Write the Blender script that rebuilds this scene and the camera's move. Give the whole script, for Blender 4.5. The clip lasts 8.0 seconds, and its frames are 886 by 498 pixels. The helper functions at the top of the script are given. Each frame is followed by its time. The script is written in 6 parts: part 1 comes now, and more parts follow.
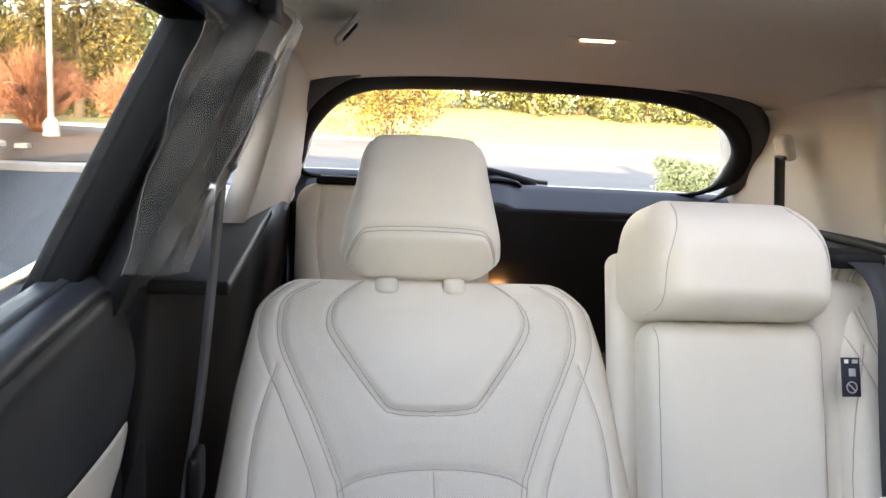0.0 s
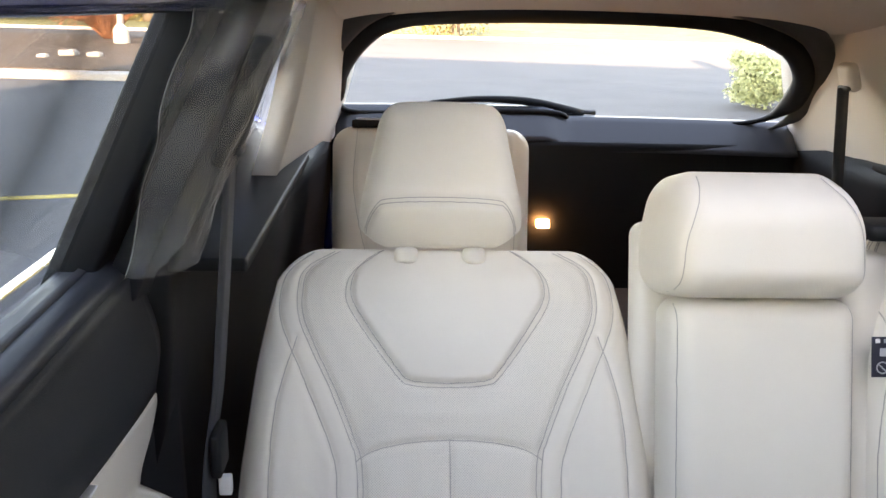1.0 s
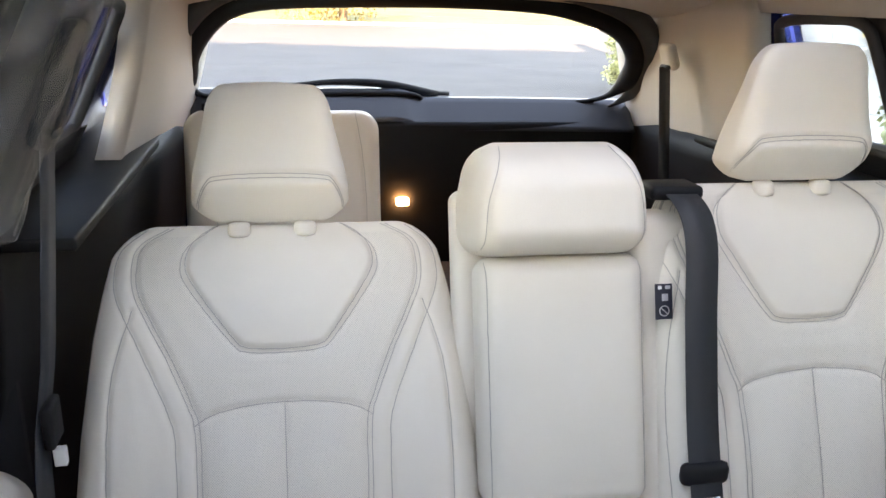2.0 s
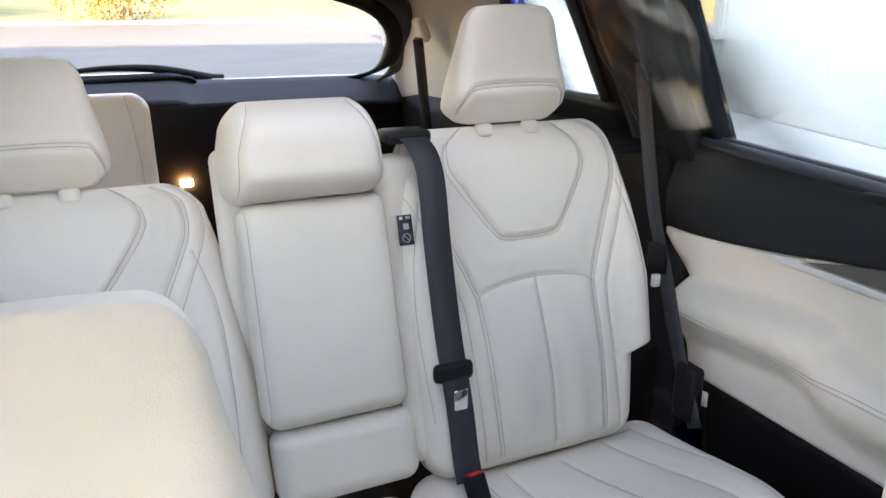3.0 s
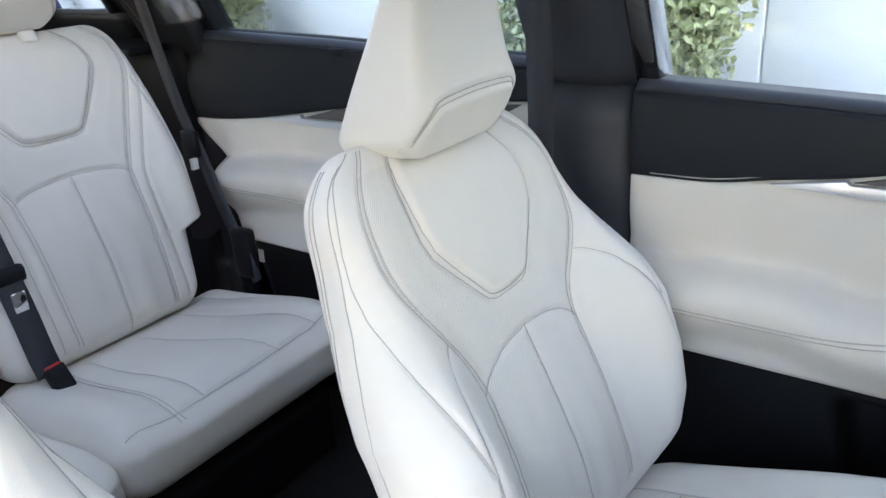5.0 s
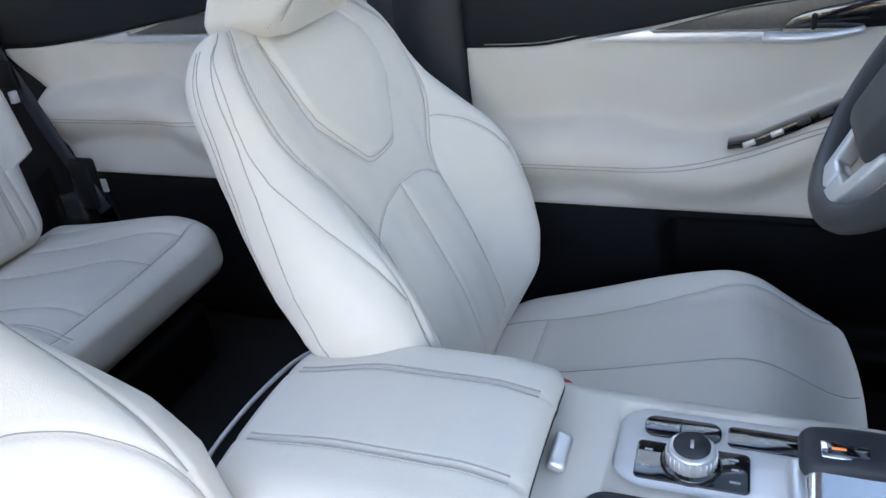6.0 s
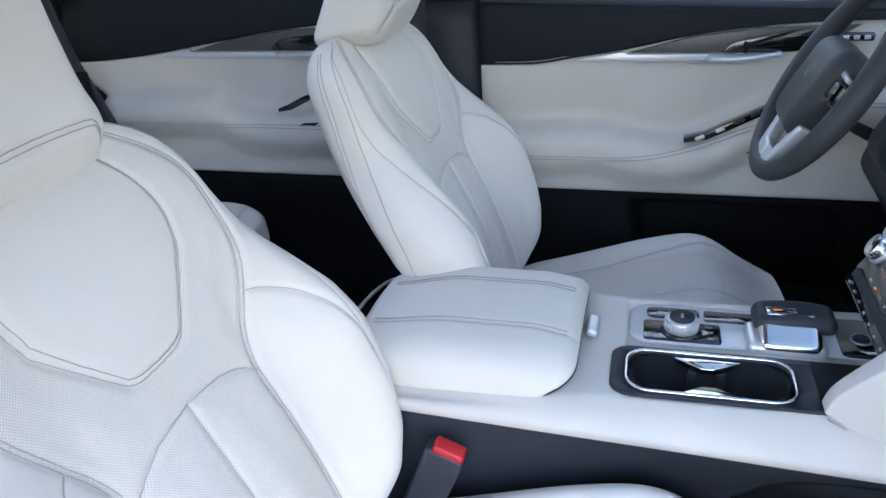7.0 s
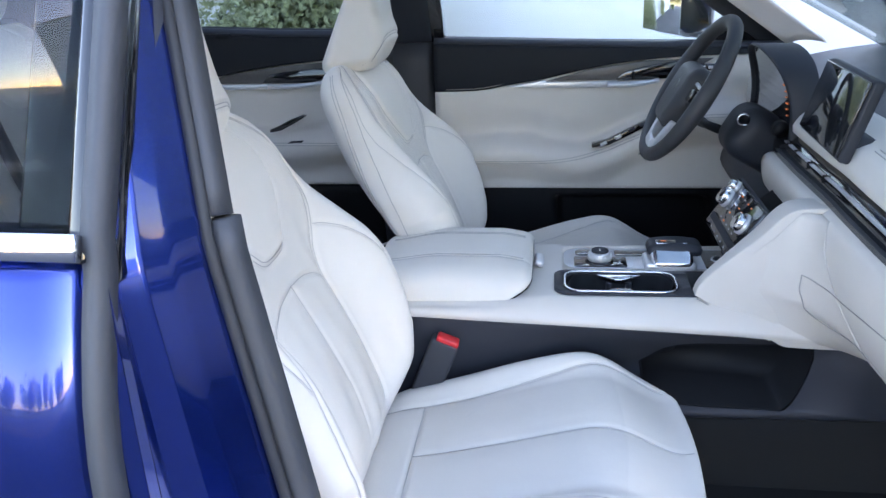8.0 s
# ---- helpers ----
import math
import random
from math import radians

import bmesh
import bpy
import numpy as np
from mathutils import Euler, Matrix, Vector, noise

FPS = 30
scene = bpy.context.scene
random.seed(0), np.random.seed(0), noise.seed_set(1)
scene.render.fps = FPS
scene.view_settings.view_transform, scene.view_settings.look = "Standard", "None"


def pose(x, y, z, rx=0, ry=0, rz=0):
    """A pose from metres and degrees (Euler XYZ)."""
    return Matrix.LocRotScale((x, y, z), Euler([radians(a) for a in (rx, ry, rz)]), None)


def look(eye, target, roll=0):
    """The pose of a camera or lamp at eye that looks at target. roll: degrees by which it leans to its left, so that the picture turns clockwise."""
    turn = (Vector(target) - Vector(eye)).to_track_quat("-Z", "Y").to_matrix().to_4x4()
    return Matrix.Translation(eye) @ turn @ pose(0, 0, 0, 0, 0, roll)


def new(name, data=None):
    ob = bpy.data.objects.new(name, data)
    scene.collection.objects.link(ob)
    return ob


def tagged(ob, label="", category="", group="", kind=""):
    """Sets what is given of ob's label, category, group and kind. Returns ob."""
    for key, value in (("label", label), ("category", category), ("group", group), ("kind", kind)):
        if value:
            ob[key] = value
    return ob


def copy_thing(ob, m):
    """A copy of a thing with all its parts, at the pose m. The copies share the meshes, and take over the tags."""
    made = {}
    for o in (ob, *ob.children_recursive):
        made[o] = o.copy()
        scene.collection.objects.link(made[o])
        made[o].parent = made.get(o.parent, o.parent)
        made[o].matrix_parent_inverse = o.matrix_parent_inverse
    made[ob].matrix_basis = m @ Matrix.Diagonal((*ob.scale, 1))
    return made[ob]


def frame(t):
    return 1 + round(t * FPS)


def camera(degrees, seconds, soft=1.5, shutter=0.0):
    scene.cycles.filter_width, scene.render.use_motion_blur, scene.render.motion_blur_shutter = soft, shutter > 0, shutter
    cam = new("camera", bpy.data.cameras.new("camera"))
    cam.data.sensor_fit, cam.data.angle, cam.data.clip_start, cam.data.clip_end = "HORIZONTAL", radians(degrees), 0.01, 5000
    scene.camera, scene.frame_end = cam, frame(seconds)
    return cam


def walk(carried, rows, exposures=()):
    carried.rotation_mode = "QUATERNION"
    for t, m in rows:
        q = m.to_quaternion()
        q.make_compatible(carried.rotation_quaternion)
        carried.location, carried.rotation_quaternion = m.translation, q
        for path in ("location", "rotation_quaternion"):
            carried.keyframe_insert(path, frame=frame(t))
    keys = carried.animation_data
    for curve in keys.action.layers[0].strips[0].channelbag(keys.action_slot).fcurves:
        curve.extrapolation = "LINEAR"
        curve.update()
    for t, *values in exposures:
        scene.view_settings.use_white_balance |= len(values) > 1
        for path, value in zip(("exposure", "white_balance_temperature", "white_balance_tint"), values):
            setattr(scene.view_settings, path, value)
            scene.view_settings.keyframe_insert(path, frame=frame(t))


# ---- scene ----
cam = camera(59.1, 8.0)
PATH = [
    (0, (-0.556, 0.014, 1.486), (-0.257, 1.963, 1.151), 3.2),
    (0.5, (-0.527, 0.046, 1.548), (-0.326, 1.99, 1.123), 2.6),
    (1, (-0.484, 0.043, 1.586), (-0.355, 1.949, 0.994), 1.7),
    (1.2, (-0.46, 0.033, 1.59), (-0.33, 1.926, 0.955), 1.8),
    (2.3, (-0.364, -0.107, 1.587), (0.159, 1.725, 0.979), 1.4),
    (2.5, (-0.349, -0.151, 1.581), (0.256, 1.656, 0.975), 1.1),
    (3, (-0.342, -0.254, 1.558), (0.47, 1.463, 0.933), 0.3),
    (3.5, (-0.342, -0.345, 1.528), (0.67, 1.249, 0.869), -0.7),
    (4, (-0.342, -0.419, 1.51), (0.851, 1.028, 0.817), -1.8),
    (4.5, (-0.357, -0.487, 1.485), (0.996, 0.8, 0.769), -2.8),
    (5, (-0.384, -0.55, 1.47), (1.111, 0.536, 0.704), -3.6),
    (5.2, (-0.395, -0.572, 1.463), (1.136, 0.438, 0.665), -4.0),
    (6.3, (-0.653, -0.491, 1.418), (1.011, 0.08, 0.466), -6.2),
    (6.5, (-0.742, -0.465, 1.435), (0.94, 0.08, 0.5), -6.0),
    (7, (-0.965, -0.459, 1.47), (0.773, 0.026, 0.608), -3.3),
    (7.5, (-1.219, -0.471, 1.49), (0.569, -0.061, 0.693), -2.4),
    (8, (-1.484, -0.417, 1.492), (0.355, -0.152, 0.754), -2.3),
]
EXPOSURES = [(0.0, 4.36, 9600, 28), (1.2, 4.40, 9600, 28), (2.5, 4.34, 9300, 27), (4.0, 4.10, 8250, 26), (5.0, 4.07, 7950, 25), (6.5, 3.64, 7100, 25), (8.0, 3.46, 6950, 26)]
walk(cam, [(t, look(eye, target, roll)) for t, eye, target, roll in PATH], EXPOSURES)

# ---- light ----
SUN_AZ, SUN_EL = 191.5, 15.5   # degrees: azimuth from +y towards +x, elevation
world = bpy.data.worlds.new("sky")
scene.world = world
world.use_nodes = True
wn = world.node_tree
sky = wn.nodes.new("ShaderNodeTexSky")
sky.sky_type = "NISHITA"
sky.sun_disc = False
sky.dust_density = 0.3
sky.sun_elevation = radians(SUN_EL)
sky.sun_rotation = radians(SUN_AZ)
wn.nodes["Background"].inputs["Strength"].default_value = 0.15
wn.links.new(sky.outputs[0], wn.nodes["Background"].inputs["Color"])
sun = new("sun", bpy.data.lights.new("sun", "SUN"))
sun.data.energy, sun.data.angle, sun.data.color = 2.7, radians(0.6), (1.0, 0.87, 0.70)
sun_dir = Vector((math.sin(radians(SUN_AZ)) * math.cos(radians(SUN_EL)), math.cos(radians(SUN_AZ)) * math.cos(radians(SUN_EL)), math.sin(radians(SUN_EL))))
sun.matrix_world = look(sun_dir * 60, (0, 0, 0))

# ---- materials ----
def material(name, colour, rough=0.6, metal=0.0, grain=0.0, grain_scale=400.0, vary=0.08, vary_scale=6.0, bump=0.0, coat=0.0, spec=0.5, warp=None):
    """A principled material: colour varied at two scales, with a fine relief."""
    m = bpy.data.materials.new(name)
    m.use_nodes = True
    nt = m.node_tree
    b = nt.nodes["Principled BSDF"]
    b.inputs["Roughness"].default_value = rough
    b.inputs["Metallic"].default_value = metal
    b.inputs["Coat Weight"].default_value = coat
    b.inputs["Coat Roughness"].default_value = 0.03
    b.inputs["Specular IOR Level"].default_value = spec
    tc = nt.nodes.new("ShaderNodeTexCoord")
    big = nt.nodes.new("ShaderNodeTexNoise")
    big.inputs["Scale"].default_value = vary_scale
    big.inputs["Detail"].default_value = 5
    fine = nt.nodes.new("ShaderNodeTexNoise")
    fine.inputs["Scale"].default_value = grain_scale
    fine.inputs["Detail"].default_value = 3
    nt.links.new(tc.outputs["Object"], big.inputs["Vector"])
    nt.links.new(tc.outputs["Object"], fine.inputs["Vector"])
    mix = nt.nodes.new("ShaderNodeMath")
    mix.operation = "MULTIPLY_ADD"
    nt.links.new(fine.outputs["Fac"], mix.inputs[0])
    mix.inputs[1].default_value = grain
    nt.links.new(big.outputs["Fac"], mix.inputs[2])
    ramp = nt.nodes.new("ShaderNodeValToRGB")
    lo, hi = [tuple(min(1.0, c * k) for c in colour) + (1,) for k in (1 - vary, 1 + vary)]
    ramp.color_ramp.elements[0].position, ramp.color_ramp.elements[0].color = 0.3 + grain * 0.3, lo
    ramp.color_ramp.elements[1].position, ramp.color_ramp.elements[1].color = 0.7 + grain * 0.7, hi
    nt.links.new(mix.outputs[0], ramp.inputs[0])
    nt.links.new(ramp.outputs[0], b.inputs["Base Color"])
    rr = nt.nodes.new("ShaderNodeMath")
    rr.operation = "MULTIPLY_ADD"
    nt.links.new(big.outputs["Fac"], rr.inputs[0])
    rr.inputs[1].default_value, rr.inputs[2].default_value = 0.16, rough - 0.08
    nt.links.new(rr.outputs[0], b.inputs["Roughness"])
    if bump:
        bp = nt.nodes.new("ShaderNodeBump")
        bp.inputs["Strength"].default_value = 0.5
        bp.inputs["Distance"].default_value = bump
        nt.links.new(fine.outputs["Fac"], bp.inputs["Height"])
        nt.links.new(bp.outputs[0], b.inputs["Normal"])
    return m


def leather(name, colour, holes=False):
    """Soft leather with a pebbled grain and faint creases; holes: rows of fine perforation where the mesh's perf mask says so."""
    m = material(name, colour, rough=0.5, grain=0.12, grain_scale=500, vary=0.035, vary_scale=7, spec=0.4)
    nt = m.node_tree
    b = nt.nodes["Principled BSDF"]
    tc = nt.nodes["Texture Coordinate"]
    cells = nt.nodes.new("ShaderNodeTexVoronoi")
    cells.inputs["Scale"].default_value = 900
    folds = nt.nodes.new("ShaderNodeTexNoise")
    folds.inputs["Scale"].default_value = 22
    folds.inputs["Detail"].default_value = 4
    for n in (cells, folds):
        nt.links.new(tc.outputs["Object"], n.inputs["Vector"])
    b1 = nt.nodes.new("ShaderNodeBump")
    b1.inputs["Strength"].default_value, b1.inputs["Distance"].default_value = 0.25, 0.0006
    nt.links.new(cells.outputs["Distance"], b1.inputs["Height"])
    b2 = nt.nodes.new("ShaderNodeBump")
    b2.inputs["Strength"].default_value, b2.inputs["Distance"].default_value = 0.3, 0.004
    nt.links.new(folds.outputs["Fac"], b2.inputs["Height"])
    nt.links.new(b1.outputs[0], b2.inputs["Normal"])
    nt.links.new(b2.outputs[0], b.inputs["Normal"])
    if holes:
        at = nt.nodes.new("ShaderNodeAttribute")
        at.attribute_name = "perf"
        uv = nt.nodes.new("ShaderNodeUVMap")
        dots = nt.nodes.new("ShaderNodeTexVoronoi")
        dots.inputs["Scale"].default_value = 1
        dots.inputs["Randomness"].default_value = 0
        sc = nt.nodes.new("ShaderNodeMapping")
        sc.inputs["Scale"].default_value = (400, 400, 1)
        sc.inputs["Rotation"].default_value = (0, 0, radians(45))
        nt.links.new(uv.outputs[0], sc.inputs["Vector"])
        nt.links.new(sc.outputs[0], dots.inputs["Vector"])
        hole = nt.nodes.new("ShaderNodeMapRange")
        hole.inputs["From Min"].default_value, hole.inputs["From Max"].default_value = 0.16, 0.30
        hole.inputs["To Min"].default_value, hole.inputs["To Max"].default_value = 1.0, 0.0
        nt.links.new(dots.outputs["Distance"], hole.inputs["Value"])
        k = nt.nodes.new("ShaderNodeMath")
        k.operation = "MULTIPLY"
        nt.links.new(hole.outputs[0], k.inputs[0])
        nt.links.new(at.outputs["Fac"], k.inputs[1])
        mx = nt.nodes.new("ShaderNodeMix")
        mx.data_type = "RGBA"
        mx.inputs["B"].default_value = tuple(c * 0.66 for c in colour) + (1,)
        base = b.inputs["Base Color"].links[0].from_socket
        nt.links.new(k.outputs[0], mx.inputs["Factor"])
        nt.links.new(base, mx.inputs["A"])
        nt.links.new(mx.outputs["Result"], b.inputs["Base Color"])
    return m


def glass(name, tint=(1, 1, 1), rough=0.02, face=0.06, edge=0.6):
    """A thin clear sheet: tinted, with a gloss that grows towards grazing view."""
    m = bpy.data.materials.new(name)
    m.use_nodes = True
    nt = m.node_tree
    out = nt.nodes["Material Output"]
    tr = nt.nodes.new("ShaderNodeBsdfTransparent")
    tr.inputs[0].default_value = (*tint, 1)
    gl = nt.nodes.new("ShaderNodeBsdfGlossy")
    gl.inputs["Roughness"].default_value = rough
    lw = nt.nodes.new("ShaderNodeLayerWeight")
    pw = nt.nodes.new("ShaderNodeMath")
    pw.operation = "POWER"
    pw.inputs[1].default_value = 4.0
    nt.links.new(lw.outputs["Facing"], pw.inputs[0])
    fr = nt.nodes.new("ShaderNodeMath")
    fr.operation = "MULTIPLY_ADD"
    fr.inputs[1].default_value, fr.inputs[2].default_value = edge, face
    nt.links.new(pw.outputs[0], fr.inputs[0])
    mx = nt.nodes.new("ShaderNodeMixShader")
    nt.links.new(fr.outputs[0], mx.inputs[0])
    nt.links.new(tr.outputs[0], mx.inputs[1])
    nt.links.new(gl.outputs[0], mx.inputs[2])
    nt.links.new(mx.outputs[0], out.inputs["Surface"])
    return m


def glow(name, colour, strength):
    m = bpy.data.materials.new(name)
    m.use_nodes = True
    b = m.node_tree.nodes["Principled BSDF"]
    b.inputs["Base Color"].default_value = (*colour, 1)
    b.inputs["Emission Color"].default_value = (*colour, 1)
    b.inputs["Emission Strength"].default_value = strength
    return m


CREAM = (0.73, 0.68, 0.61)
M_LEATHER = leather("cream_leather", CREAM)
M_PERF = leather("perforated_cream_leather", CREAM, holes=True)
M_DOORSKIN = leather("cream_door_leather", (0.67, 0.62, 0.56))
M_BLACKSKIN = material("black_soft_trim", (0.013, 0.015, 0.019), 0.6, spec=0.22, grain=0.3, grain_scale=700, bump=0.0006)
M_PLASTIC = material("black_grained_plastic", (0.006, 0.007, 0.009), 0.55, spec=0.22, grain=0.3, grain_scale=900, bump=0.0004)
M_GREYPL = material("dark_grey_plastic", (0.028, 0.031, 0.039), 0.5, spec=0.35, grain=0.2, grain_scale=800, bump=0.0004)
M_CARPET = material("black_carpet", (0.012, 0.012, 0.013), 0.95, grain=0.8, grain_scale=600, bump=0.003, vary=0.3)
M_HEADLINER = material("headliner_fabric", (0.58, 0.53, 0.48), 0.95, grain=0.25, grain_scale=900, bump=0.0008, vary=0.03)
M_PILLAR = material("beige_pillar_plastic", (0.52, 0.47, 0.42), 0.6, grain=0.15, grain_scale=900, bump=0.0004, vary=0.03)
M_FLANK = material("slate_grey_plastic", (0.040, 0.043, 0.054), 0.5, spec=0.35, grain=0.2, grain_scale=800, bump=0.0004)
M_WEB = material("black_webbing", (0.022, 0.025, 0.032), 0.6, grain=0.5, grain_scale=900, bump=0.0008)
M_CHROME = material("chrome", (0.82, 0.83, 0.85), 0.12, 1.0, vary=0.02)
M_SATIN = material("satin_silver_trim", (0.70, 0.70, 0.71), 0.38, 0.7, vary=0.04)
M_LEDGE = material("smooth_dark_plastic", (0.030, 0.034, 0.044), 0.36, spec=0.5, grain=0.1, grain_scale=900, bump=0.0002)
# silver whose mirrored white sky is put into a pale, non-metallic colour
M_PALESILVER = material("sky_bright_silver", (0.80, 0.80, 0.80), 0.32, 0.0, vary=0.03)
M_WOODGREY = material("grey_brushed_trim", (0.10, 0.094, 0.09), 0.33, 0.3, grain=0.6, grain_scale=160, vary=0.25)
M_PIANO = material("gloss_black", (0.008, 0.008, 0.009), 0.1, vary=0.1, coat=1.0)
M_RUBBER = material("black_rubber", (0.03, 0.032, 0.036), 0.6, grain=0.2, grain_scale=300, bump=0.0006)
M_SEAL = material("grey_rubber_seal", (0.058, 0.061, 0.068), 0.55, grain=0.2, grain_scale=300, bump=0.0006)
M_PAINT = material("dark_blue_metallic_paint", (0.010, 0.036, 0.26), 0.20, 0.85, grain=0.25, grain_scale=2500, vary=0.05, coat=1.0)
# black dash skin, its colour lifted to carry the glare under the windscreen
M_DASHTOP = material("glare_grey_dash_skin", (0.05, 0.053, 0.062), 0.45, grain=0.3, grain_scale=600, bump=0.0005)
M_RED = material("red_button_plastic", (0.62, 0.02, 0.025), 0.4, vary=0.05)
M_GLASS = glass("window_glass", (0.96, 0.985, 0.975))
M_GLASSDARK = glass("privacy_glass", (0.70, 0.74, 0.75), 0.02, 0.06)
M_GLASSREAR = glass("tinted_rear_glass", (0.88, 0.91, 0.89))
M_WINDSCREEN = glass("windscreen_glass", (0.52, 0.555, 0.545))
# glass of the added roof opening, tuned for the light it lets in
M_ROOFGLASS = glass("added_roof_glass", (0.78, 0.765, 0.74))
M_WHITEPL = material("white_label", (0.75, 0.75, 0.75), 0.5, vary=0.03)
M_STITCH = material("grey_thread", (0.42, 0.39, 0.36), 0.8, vary=0.1)
M_SCREEN = material("dark_screen", (0.01, 0.011, 0.013), 0.08, vary=0.1, coat=1.0)

# ---- builders ----
def thing(name, label, category, at=Matrix.Identity(4), group="", kind=""):
    ob = new(name)
    ob.empty_display_size = 0.05
    ob.matrix_world = at
    return tagged(ob, label, category, group, kind)


def part(name, data, mat, parent=None, label="", at=None, smooth=True):
    """Links a bmesh, or (verts, faces), as one mesh object under a thing or a part. at: its pose in the parent's frame."""
    me = bpy.data.meshes.new(name)
    if isinstance(data, bmesh.types.BMesh):
        bmesh.ops.recalc_face_normals(data, faces=data.faces)
        data.to_mesh(me)
        data.free()
    else:
        me.from_pydata(data[0], [], data[1])
        bm = bmesh.new()
        bm.from_mesh(me)
        bmesh.ops.recalc_face_normals(bm, faces=bm.faces)
        bm.to_mesh(me)
        bm.free()
    if smooth:
        me.shade_smooth()
    me.materials.append(mat)
    ob = new(name, me)
    if parent is not None:
        ob.parent = parent
    if at is not None:
        ob.matrix_basis = at
    return tagged(ob, label)


def pillow(size, res, r, fn=None):
    """A box of that size round the origin with round edges, gridded on all sides; fn bends its points (an N x 3 array)."""
    sx, sy, sz = size
    nx, ny, nz = res
    index, verts, faces = {}, [], []

    def vert(i, j, k):
        key = (i, j, k)
        if key not in index:
            index[key] = len(verts)
            verts.append((i / nx - 0.5, j / ny - 0.5, k / nz - 0.5))
        return index[key]

    for i in range(nx):
        for j in range(ny):
            for k, up in ((0, False), (nz, True)):
                q = [vert(i, j, k), vert(i + 1, j, k), vert(i + 1, j + 1, k), vert(i, j + 1, k)]
                faces.append(q if up else q[::-1])
    for i in range(nx):
        for k in range(nz):
            for j, up in ((0, True), (ny, False)):
                q = [vert(i, j, k), vert(i + 1, j, k), vert(i + 1, j, k + 1), vert(i, j, k + 1)]
                faces.append(q if up else q[::-1])
    for j in range(ny):
        for k in range(nz):
            for i, up in ((0, False), (nx, True)):
                q = [vert(i, j, k), vert(i, j + 1, k), vert(i, j + 1, k + 1), vert(i, j, k + 1)]
                faces.append(q if up else q[::-1])
    p = np.array(verts)
    # rows of points crowd towards the edges, so that the rounding has enough of them
    for a, n in enumerate(res):
        if n > 3:
            p[:, a] = np.sign(p[:, a]) * (np.abs(p[:, a]) * 0.75 + 0.25 * np.sin(np.abs(p[:, a]) * np.pi) * 0.5)
    p = p * np.array(size)
    rr = np.array([min(r, s / 2 - 1e-4) for s in size]) if np.isscalar(r) else np.array(r)
    inner = np.clip(p, -np.array(size) / 2 + rr, np.array(size) / 2 - rr)
    off = (p - inner) / rr
    length = np.linalg.norm(off, axis=1)
    # box-to-round: keep the largest component's reach, so that flat sides stay flat
    cheb = np.abs(off).max(1)
    scale = np.where(length > 1e-9, cheb / np.maximum(length, 1e-9), 1)
    p = inner + off * scale[:, None] * rr
    if fn is not None:
        p = fn(p)
    return p.tolist(), faces


def distance(px, pz, line):
    """The distance of points to a polyline in a plane."""
    best = np.full(px.shape, 9.0)
    for (ax, az), (bx, bz) in zip(line[:-1], line[1:]):
        dx, dz = bx - ax, bz - az
        k = np.clip(((px - ax) * dx + (pz - az) * dz) / (dx * dx + dz * dz + 1e-12), 0, 1)
        best = np.minimum(best, np.hypot(px - ax - k * dx, pz - az - k * dz))
    return best


def smoothed(points, n=6):
    """A Catmull-Rom line through points of any dimension."""
    p = [np.array(q, float) for q in points]
    p = [2 * p[0] - p[1]] + p + [2 * p[-1] - p[-2]]
    out = []
    for a, b, c, d in zip(p, p[1:], p[2:], p[3:]):
        for i in range(n):
            t = i / n
            out.append(tuple(0.5 * (2 * b + (c - a) * t + (2 * a - 5 * b + 4 * c - d) * t * t + (3 * b - a - 3 * c + d) * t ** 3)))
    out.append(tuple(p[-2]))
    return out


def inside(px, pz, poly):
    """Whether points lie in a closed polygon."""
    hit = np.zeros(px.shape, bool)
    for (ax, az), (bx, bz) in zip(poly, poly[1:] + poly[:1]):
        cross = (az > pz) != (bz > pz)
        with np.errstate(divide="ignore", invalid="ignore"):
            hit ^= cross & (px < (bx - ax) * (pz - az) / (bz - az) + ax)
    return hit


def prism(poly, axis, lo, hi, bevel=0.0, seg=2):
    """A polygon in the two other axes, pushed from lo to hi along an axis, with bevelled edges."""
    bm = bmesh.new()
    order = {"x": lambda a, b, h: (h, a, b), "y": lambda a, b, h: (a, h, b), "z": lambda a, b, h: (a, b, h)}[axis]
    low = [bm.verts.new(order(a, b, lo)) for a, b in poly]
    high = [bm.verts.new(order(a, b, hi)) for a, b in poly]
    n = len(poly)
    bm.faces.new(low[::-1])
    bm.faces.new(high)
    for i in range(n):
        bm.faces.new((low[i], low[(i + 1) % n], high[(i + 1) % n], high[i]))
    bmesh.ops.recalc_face_normals(bm, faces=bm.faces)
    if bevel:
        bmesh.ops.bevel(bm, geom=bm.edges[:], offset=bevel, segments=seg, profile=0.5, affect="EDGES", clamp_overlap=True)
    return bm


def box(size, at=(0, 0, 0), bevel=0.003, seg=2):
    bm = bmesh.new()
    bmesh.ops.create_cube(bm, size=1.0, matrix=Matrix.Translation(at) @ Matrix.Diagonal((*size, 1)))
    if bevel:
        bmesh.ops.bevel(bm, geom=bm.edges[:], offset=min(bevel, min(size) * 0.45), segments=seg, profile=0.5, affect="EDGES")
    return bm


def drum(r, depth, at=Matrix.Identity(4), seg=32, r2=None, bevel=0.0):
    bm = bmesh.new()
    bmesh.ops.create_cone(bm, cap_ends=True, segments=seg, radius1=r, radius2=r if r2 is None else r2, depth=depth, matrix=at)
    if bevel:
        rim = [e for e in bm.edges if any(len(f.verts) > 4 for f in e.link_faces)]
        bmesh.ops.bevel(bm, geom=rim, offset=bevel, segments=2, profile=0.5, affect="EDGES")
    return bm


